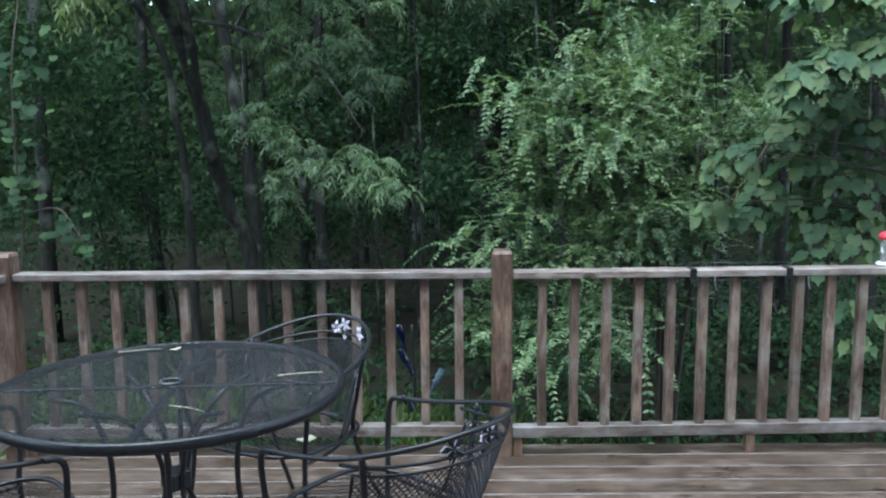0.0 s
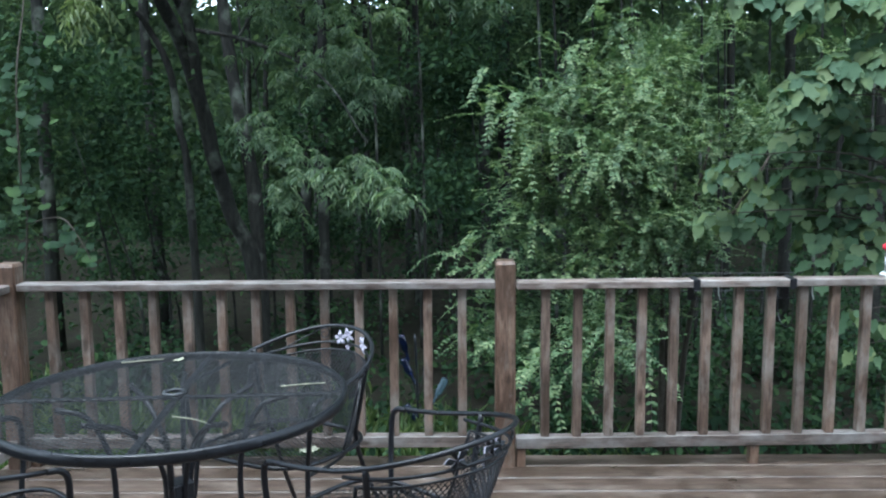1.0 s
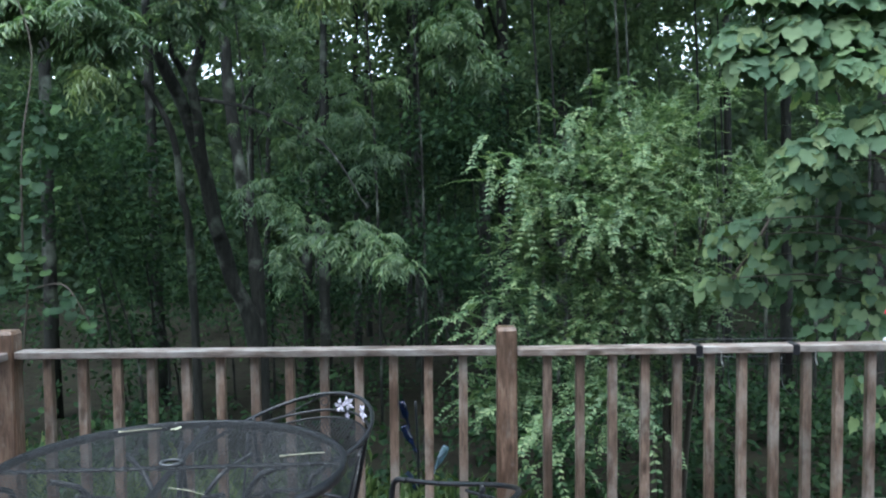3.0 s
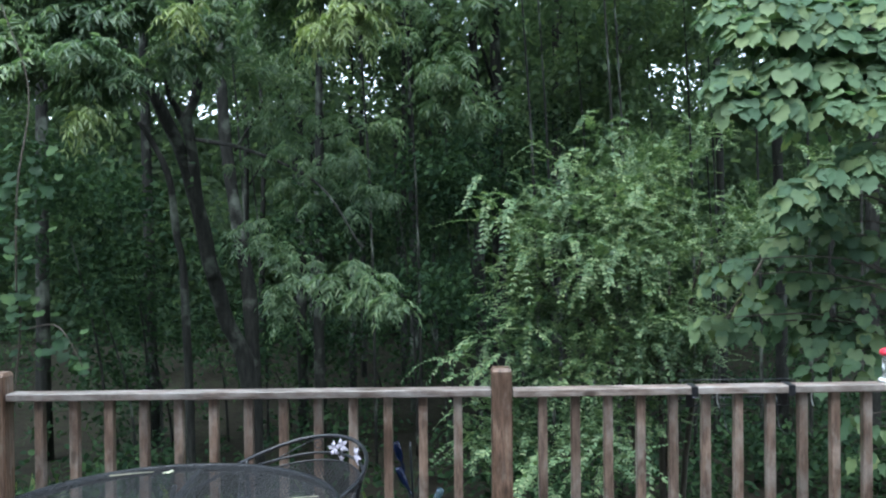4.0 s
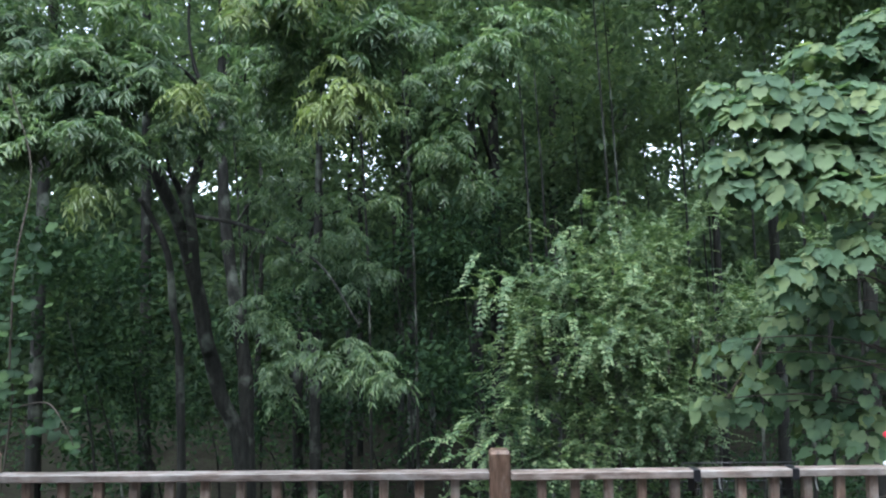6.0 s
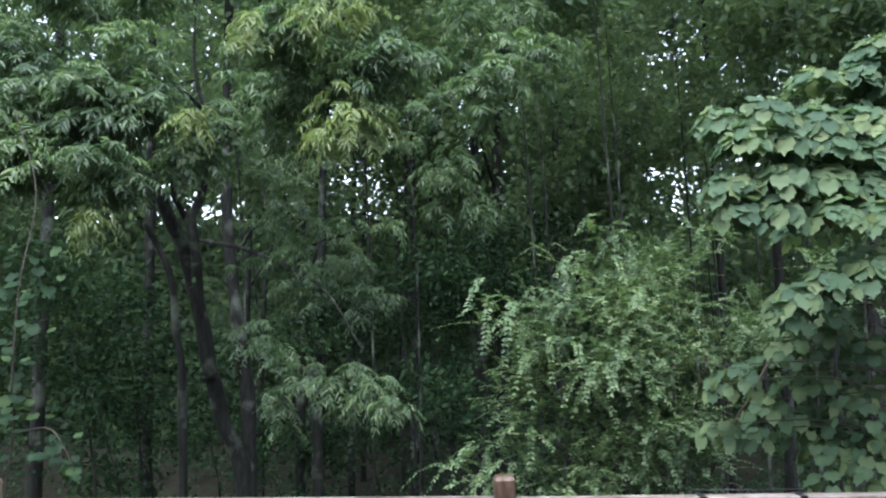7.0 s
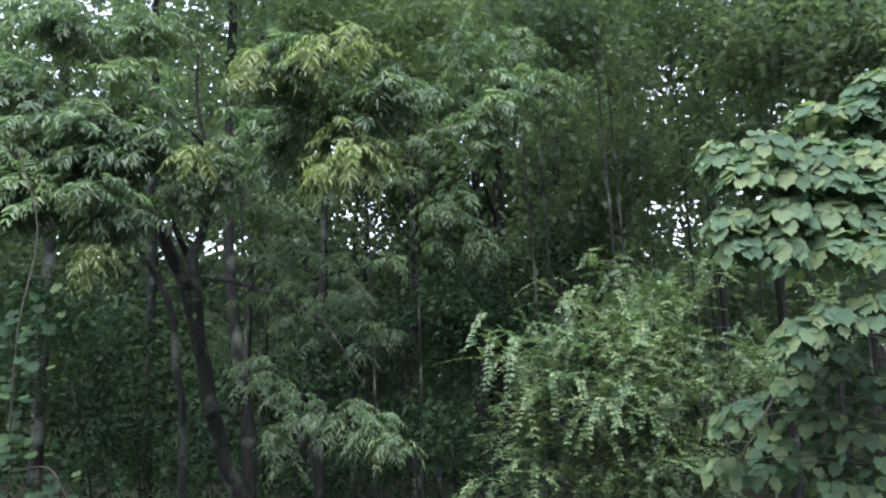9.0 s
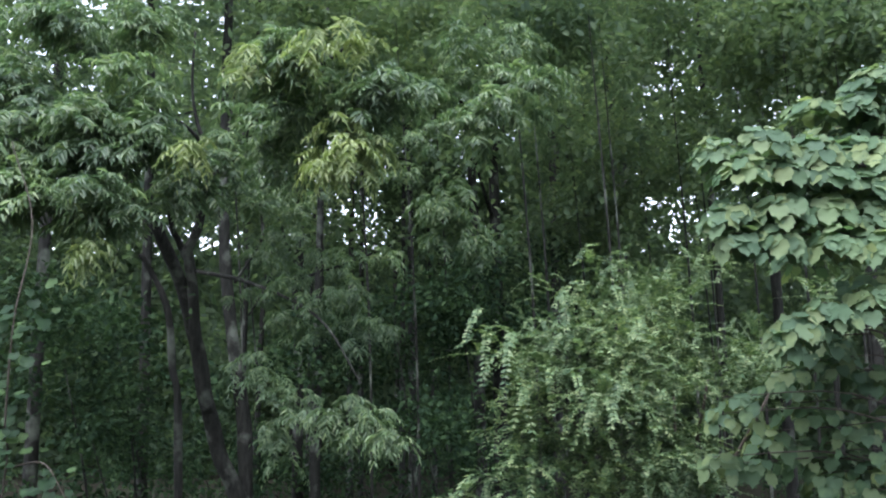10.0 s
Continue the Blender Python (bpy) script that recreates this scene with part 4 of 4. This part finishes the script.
def build_table():
    root = thing("patio_table", pose(-0.89, 2.68, 0, 0, 0, 4), "round black wrought-iron patio table with a mesh top", "table")
    R, Z = 0.538, 0.72
    # the rim is a turned-down band with a rolled lower edge
    band = ((R - 0.006, Z - 0.002), (R + 0.006, Z + 0.003), (R + 0.013, Z - 0.004), (R + 0.015, Z - 0.024), (R + 0.010, Z - 0.031), (R + 0.003, Z - 0.028))
    turns, k = 96, len(band)
    verts = [(r * math.cos(2 * math.pi * i / turns), r * math.sin(2 * math.pi * i / turns), z) for i in range(turns) for r, z in band]
    faces = [(i * k + q, i * k + (q + 1) % k, (i + 1) % turns * k + (q + 1) % k, (i + 1) % turns * k + q) for i in range(turns) for q in range(k)]
    mesh_object("rim", verts, faces, IRON, root, smooth=True)
    v, f = disc_mesh(R, Z, 0.0165, 0.00105)
    mesh_object("mesh_top", v, f, IRON_WORN_SHEEN, root, "black expanded-metal mesh")
    for a in (0, 90):
        bm = bmesh.new()
        box(bm, (2 * R, 0.024, 0.008), (0, 0, Z - 0.012 - (0.009 if a else 0)), 0.001, Matrix.Rotation(radians(a), 4, "Z"))
        part("spoke", bm, IRON, root)
    hub = [Vector((0.032 * math.cos(a), 0.032 * math.sin(a), Z + 0.004)) for a in np.linspace(0, 2 * math.pi, 20, endpoint=False)]
    v, f = tube(hub, 0.006, 8, closed=True)
    mesh_object("hub_ring", v, f, IRON_WORN_SHEEN, root, "worn metal ring of the umbrella hole", smooth=True)
    for i in range(4):
        a = radians(8 + 90 * i)
        c, s_ = math.cos(a), math.sin(a)
        # an outer leg bowed in at its waist, and an inner bar that springs from the collar
        leg = bar("leg", [(c * q, s_ * q, z) for q, z in ((0.36, Z - 0.03), (0.27, 0.66), (0.215, 0.56), (0.195, 0.44), (0.205, 0.28), (0.26, 0.13), (0.37, 0.012))], 0.0095, root)
        bm = bmesh.new()
        bmesh.ops.create_uvsphere(bm, u_segments=10, v_segments=6, radius=0.02)
        bmesh.ops.transform(bm, matrix=Matrix.Translation((c * 0.37, s_ * 0.37, 0.014)) @ Matrix.Diagonal((1.5, 1.5, 0.7, 1)), verts=bm.verts)
        part("foot", bm, IRON, leg, smooth=True)
        c, s_ = math.cos(a + 0.6), math.sin(a + 0.6)
        bar("brace", [(c * q, s_ * q, z) for q, z in ((0.30, Z - 0.03), (0.17, 0.64), (0.075, 0.53), (0.042, 0.42), (0.05, 0.33), (0.12, 0.24), (0.215, 0.22))], 0.009, root)
    bm = bmesh.new()
    box(bm, (0.075, 0.075, 0.06), (0, 0, 0.40), 0.006, Matrix.Rotation(radians(45), 4, "Z"))
    part("collar", bm, IRON, root)


build_table()


def u_line(u, grow=1.0, drop=0.0):
    """The bent line of a chair's arms and back: u runs from one arm's front round the back to the other's; the rail rises to the back."""
    a, front, deep, z0, z1 = 0.283, 0.185, 0.365, 0.655, 0.772
    straight = 0.17
    if u < straight or u > 1 - straight:
        k = min(u, 1 - u) / straight
        x, y = (-a if u < 0.5 else a), front * (1 - k)
    else:
        th = math.pi * (u - straight) / (1 - 2 * straight)
        x, y = -a * math.cos(th), -deep * math.sin(th)
    w = (front - y) / (front + deep)
    return Vector((x * grow, y * grow, z0 + (z1 - z0) * w ** 1.6 - drop))


def build_chair():
    root = thing("patio_chair", (0, 0, 0), "black wrought-iron patio chair with a rounded mesh back", "chair", "chairs round the table")
    n = 60
    v, f = tube([u_line(i / n) for i in range(n + 1)], 0.0078, 8)
    mesh_object("arm_rail", v, f, IRON, root, smooth=True)

    def low(u):
        """The second rail, which leaves the hoop at its sides and hangs below it at the back."""
        k = max(0.0, math.sin(math.pi * (u - 0.17) / 0.66)) if 0.17 < u < 0.83 else 0.0
        return u_line(u, 1 - 0.05 * k ** 0.5, 0.006 + 0.058 * k ** 0.8)

    v, f = tube([low(0.20 + 0.60 * i / n) for i in range(n + 1)], 0.0055, 6)
    crest_part = mesh_object("crest_rail", v, f, IRON, root, smooth=True)

    def rim(u):
        return low(0.22 + 0.56 * u) * 0.97 - Vector((0, 0, 0.006))

    v, f = tube([rim(i / n) for i in range(n + 1)], 0.0042, 6)
    mesh_object("mesh_rail", v, f, IRON, root, smooth=True)

    def shell(u, w):
        top = rim(u)
        a = math.pi * (1.04 + 0.92 * u)
        foot = Vector((0.232 * math.cos(a), 0.02 + 0.245 * math.sin(a), 0.405))
        return top.lerp(foot, w) + Vector((0, 0, -0.010 * math.sin(math.pi * w)))

    strands = []
    for sg in (1, -1):
        k = -0.30
        while k < 1.30:
            pts = []
            for j in range(13):
                w = j / 12
                u = k + sg * 0.30 * (w - 0.5)
                if 0 <= u <= 1:
                    pts.append(shell(u, w))
            if len(pts) > 1:
                strands.append(tube(pts, 0.0017, 4))
            k += 0.0225
    v, f = joined(strands)
    mesh_object("back_mesh", v, f, IRON, root, "black diamond mesh back")
    for u in (0.0, 1.0):
        v, f = tube([shell(u, j / 8) for j in range(9)], 0.005, 6)
        mesh_object("mesh_stile", v, f, IRON, root, smooth=True)
    for sg in (1, -1):
        # the arm's front curls down to the seat and runs on as a splayed leg
        bar("front_leg", [(sg * 0.281, 0.185, 0.653), (sg * 0.281, 0.222, 0.647), (sg * 0.279, 0.240, 0.61), (sg * 0.268, 0.238, 0.50), (sg * 0.250, 0.225, 0.405), (sg * 0.262, 0.245, 0.2), (sg * 0.285, 0.28, 0.008)], 0.0092, root)
        bar("back_leg", [(sg * 0.266, -0.12, 0.70), (sg * 0.240, -0.11, 0.55), (sg * 0.205, -0.13, 0.405), (sg * 0.215, -0.21, 0.2), (sg * 0.245, -0.32, 0.008)], 0.0092, root)
        bar("brace", [(sg * 0.250, 0.225, 0.395), (sg * 0.238, 0.05, 0.385), (sg * 0.205, -0.13, 0.395)], 0.0065, root)
    # the seat: a rounded square, its mesh dished and drawn up at the front
    def seat_edge(a):
        c, s_ = math.cos(a), math.sin(a)
        x, y = 0.245 * abs(c) ** 0.6 * (1 if c > 0 else -1), 0.045 + 0.265 * abs(s_) ** 0.6 * (1 if s_ > 0 else -1)
        return Vector((x, y, 0.405 + 0.025 * max(0.0, y) / 0.3))

    v, f = tube([seat_edge(2 * math.pi * i / 64) for i in range(64)], 0.008, 8, closed=True)
    seat_part = mesh_object("seat_ring", v, f, IRON, root, smooth=True)
    strands = []
    for sg in (1, -1):
        for k in range(-26, 27):
            pts = []
            for j in range(49):
                t = (j - 24) / 24 * 0.5
                x, y = t * 0.84 - sg * k * 0.019 * 0.54, sg * t * 0.54 + k * 0.019 * 0.84
                w = (abs(x) / 0.245) ** 3.3 + (abs(y) / 0.265) ** 3.3
                if w < 1:
                    pts.append(Vector((x, y + 0.045, 0.405 + 0.025 * max(0.0, y + 0.045) / 0.3 - 0.018 * (1 - w))))
            if len(pts) > 3:
                strands.append(tube(pts[::3] + [pts[-1]], 0.0014, 4))
    v, f = joined(strands)
    mesh_object("seat_mesh", v, f, IRON, seat_part, "black diamond mesh seat")

    def between_rails(u, k):
        return u_line(u).lerp(low(u), k)

    # scrolls in the gap between the two back rails: an S that ends in a tight curl
    for u0, u1 in ((0.68, 0.565),):
        pts = [between_rails(u0 + (u1 - u0) * t, 0.95 - 0.9 * t) for t in (0, 0.2, 0.4, 0.6, 0.8)]
        hub, tan = between_rails(u1, 0.48), (u_line(u1 + 0.01) - u_line(u1 - 0.01)).normalized() * (1 if u1 > u0 else -1)
        for i in range(22):
            t = i / 21
            r, ang = 0.023 * (1 - 0.7 * t), 1.5 - 6.8 * t
            pts.append(hub + tan * r * math.cos(ang) + Vector((0, 0, r * math.sin(ang))))
        v, f = tube(smooth_line(pts, 3), 0.0030, 5)
        mesh_object("scroll", v, f, IRON, crest_part, smooth=True)
    for u0, k0, turn, span in ((0.505, 0.60, 0.2, 0.031), (0.475, 0.36, 1.1, 0.031), (0.47, 1.08, 0.4, 0.012), (0.395, 0.50, 0.6, 0.036)):
        m_ = between_rails(u0, k0) * 0.99
        tan = (u_line(u0 + 0.01) - u_line(u0 - 0.01)).normalized()
        out_ = tan.cross(Vector((0, 0, 1)))
        for name, mat, scale, off, label in (("flower", PETAL, 1.0, 0.003, "pale lilac painted metal flower"), ("flower_back", IRON, 1.01, -0.002, "black back of the metal flower")):
            verts, faces = [], []
            for k in range(5):
                a = 2 * math.pi * k / 5 + turn
                for rr, ww, dd in ((0.0, 0.0, 0.0), (0.62, 0.42, 0.007), (1.0, 0.0, 0.001), (0.62, -0.42, 0.007)):
                    for side in (0.0, 0.003):
                        b = a + ww
                        verts.append(m_ + (tan * math.cos(b) + Vector((0, 0, 1)) * math.sin(b)) * rr * span * scale - out_ * (dd + side + off))
                o = k * 8
                faces += [(o, o + 2, o + 4, o + 6), (o + 7, o + 5, o + 3, o + 1), (o, o + 1, o + 3, o + 2), (o + 2, o + 3, o + 5, o + 4), (o + 4, o + 5, o + 7, o + 6), (o + 6, o + 7, o + 1, o)]
            mesh_object(name, verts, faces, mat, crest_part, label)
    return root


chair = build_chair()
chair.matrix_basis = pose(-0.605, 3.11, 0, 0, 0, 152)
copy_thing(chair, pose(-0.165, 2.375, 0, 0, 0, 54.5))
copy_thing(chair, pose(-1.40, 2.30, 0, 0, 0, -51.5))


# ---- small things ----
def build_bottle_tree():
    root = thing("bottle_tree", (0, 0, 0), "garden bottle tree with blue glass bottles on bent rods", "ornament")
    base = (-0.35, 8.50, -1.44)
    g = ground_height(base[0], base[1])
    bar("pole", [(base[0], base[1], g - 0.1), (base[0], base[1], g + 0.6), (base[0] - 0.02, base[1], base[2] + 1.0)], 0.012, root)
    for a, b, mat in (((-0.43, 8.45, -0.70), (-0.51, 8.40, -0.40), BOTTLE), ((-0.36, 8.40, -0.93), (-0.51, 8.40, -0.62), BOTTLE), ((-0.29, 8.35, -1.37), (-0.50, 8.40, -1.08), BOTTLE), ((-0.20, 8.40, -1.14), (-0.11, 8.40, -0.96), BOTTLE_PALE), ((-0.29, 8.60, -0.85), (-0.24, 8.60, -0.61), BOTTLE)):
        a, b = Vector(a), Vector(b)
        d = (b - a).normalized()
        ln = 0.30
        prof = [(0.0, 0.014), (0.02, 0.015), (0.09, 0.014), (0.13, 0.03), (0.16, 0.037), (0.285, 0.037), (0.30, 0.030)]
        side = d.orthogonal().normalized()
        up_ = d.cross(side)
        verts, faces = [], []
        for s_, r in prof:
            for k in range(12):
                t = 2 * math.pi * k / 12
                verts.append(a + d * s_ + (side * math.cos(t) + up_ * math.sin(t)) * r)
        for i in range(len(prof) - 1):
            for k in range(12):
                faces.append((i * 12 + k, i * 12 + (k + 1) % 12, (i + 1) * 12 + (k + 1) % 12, (i + 1) * 12 + k))
        faces.append(tuple(range((len(prof) - 1) * 12, len(prof) * 12)))
        mesh_object("bottle", verts, faces, mat, root, "cobalt blue glass bottle" if mat is BOTTLE else "pale blue glass bottle", smooth=True)
        foot = Vector((base[0], base[1], max(g + 0.2, a.z - 0.25)))
        bar("rod", [foot, (foot + a) / 2 + Vector((0, 0, -0.03)), a + d * 0.12], 0.004, root, sides=5)


build_bottle_tree()


def build_planter_bracket():
    root = thing("planter_bracket", (0, 0, 0), "black metal planter bracket strapped over the top rail", "bracket")
    for x in (1.107, 1.546):
        y = 3.875 + (x - 0.293) * 0.0317
        bm = bmesh.new()
        box(bm, (0.03, 0.100, 0.004), (x, y, 0.8805), 0.001)
        box(bm, (0.03, 0.004, 0.048), (x, y - 0.0480, 0.8575), 0.001)
        box(bm, (0.03, 0.004, 0.11), (x, y + 0.0480, 0.826), 0.001)
        strap = part("strap", bm, IRON, root)
        bar("hook", [(x + 0.13, y + 0.05, 0.85), (x + 0.135, y + 0.07, 0.80), (x + 0.14, y + 0.06, 0.765)], 0.003, strap, TAPE, 6, label="pale plastic hook")
    y0, y1 = 3.875 + 0.815 * 0.0317, 3.875 + 1.255 * 0.0317
    for dy, z in ((0.055, 0.893), (0.055, 0.775), (0.25, 0.775)):
        bar("rod", [(1.07, y0 + dy, z), (1.585, y1 + dy, z)], 0.0028, root, sides=6)
    for x in (1.07, 1.33, 1.585):
        bar("rib", [(x, y0 + 0.055, 0.891), (x, y0 + 0.06, 0.775), (x, y0 + 0.08, 0.64), (x, y0 + 0.22, 0.64), (x, y0 + 0.25, 0.775)], 0.0022, root, sides=6)


build_planter_bracket()


def build_feeder():
    root = thing("bird_feeder", (2.01, 3.93, 0.881), "clear bottle bird feeder with a red cap on the rail", "bird feeder")
    z0 = 0.880 - root.location.z
    def turned(name, prof, mat, label):
        verts, faces = [], []
        for z, r in prof:
            verts += [(r * math.cos(2 * math.pi * k / 16), r * math.sin(2 * math.pi * k / 16), z + z0) for k in range(16)]
        for i in range(len(prof) - 1):
            faces += [(i * 16 + k, i * 16 + (k + 1) % 16, (i + 1) * 16 + (k + 1) % 16, (i + 1) * 16 + k) for k in range(16)]
        faces += [tuple(range(16))[::-1], tuple(range((len(prof) - 1) * 16, len(prof) * 16))]
        mesh_object(name, verts, faces, mat, root, label, smooth=True)
    turned("base", [(0, 0.040), (0.008, 0.046), (0.016, 0.040)], TAPE, "white plastic base")
    turned("bottle", [(0.017, 0.026), (0.10, 0.028), (0.12, 0.026)], CLEAR, "clear plastic bottle")
    turned("cap", [(0.121, 0.030), (0.128, 0.040), (0.145, 0.036), (0.155, 0.020)], RED, "red plastic cap")


build_feeder()


def fallen_leaf(x, y, z, size, turn, material, label):
    me = broad_leaf("fallen_leaf", size, int(x * 100) % 17)
    me.materials.append(material)
    ob = new("fallen_leaf", me)
    ob.matrix_basis = pose(x, y, z, 90, 0, turn)
    tagged(ob, label, "leaf", "fallen leaves")


for x, y, z, s, a in ((-0.99, 3.08, 0.727, 0.04, 70),):
    fallen_leaf(x, y, z, s, a, DEAD_LEAF, "small pale fallen leaf lying on the mesh table")
for x, y, a in ((-0.50, 2.99, 60), (-0.70, 3.03, 20)):
    fallen_leaf(x, y, 0.412, 0.065, a, DEAD_LEAF, "pale yellow fallen leaf lying on a chair seat")


def twig(a, b, r):
    v, f = tube(smooth_line([a, ((a[0] + b[0]) / 2 + 0.004, (a[1] + b[1]) / 2 + 0.006, a[2]), b], 4), (r, r * 0.6), 6)
    tagged(mesh_object("twig", v, f, DEAD_LEAF, smooth=True), "thin pale dry twig lying on the mesh table", "twig", "fallen twigs")


twig((-0.56, 2.74, 0.7245), (-0.42, 2.78, 0.7245), 0.0035)
twig((-1.20, 3.05, 0.7245), (-1.06, 3.10, 0.7245), 0.003)
twig((-0.82, 2.44, 0.7245), (-0.70, 2.38, 0.7245), 0.002)


# ---- deck boards ----
def build_deck():
    root = thing("deck", (0, 0, 0), "damp weathered brown wooden deck boards", "deck", kind="structure")
    meshes = {}
    for ln in (6.0, 3.4, 2.6):
        bm = bmesh.new()
        box(bm, (ln - 0.004, 0.139, 0.036), (ln / 2, 0, 0), 0.005)
        me = bpy.data.meshes.new("board")
        bm.to_mesh(me)
        bm.free()
        me.materials.append(DECK_WOOD)
        meshes[ln] = me
    rows = ((6.0,), (6.0,), (6.0,), (2.6, 3.4))
    y, i = 3.952, 0
    while y > -1.0:
        x = -2.12
        for ln in rows[(i + 1) % 4 if i > 7 else 0]:
            ob = new("board", meshes[ln])
            ob.matrix_basis = pose(x, y, -0.018 + random.uniform(-0.002, 0.002), random.uniform(-0.6, 0.6), 0, random.uniform(-0.05, 0.05))
            ob.parent = root
            x += ln
        y -= 0.1455
        i += 1
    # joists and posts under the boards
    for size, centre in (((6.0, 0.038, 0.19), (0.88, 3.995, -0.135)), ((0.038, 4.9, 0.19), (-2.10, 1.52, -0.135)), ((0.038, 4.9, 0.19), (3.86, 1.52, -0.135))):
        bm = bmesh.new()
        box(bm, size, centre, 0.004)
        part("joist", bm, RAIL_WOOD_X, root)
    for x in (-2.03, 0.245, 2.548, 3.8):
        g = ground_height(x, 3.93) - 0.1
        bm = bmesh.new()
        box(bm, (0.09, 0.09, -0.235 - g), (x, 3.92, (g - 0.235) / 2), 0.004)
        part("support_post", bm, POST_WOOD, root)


build_deck()
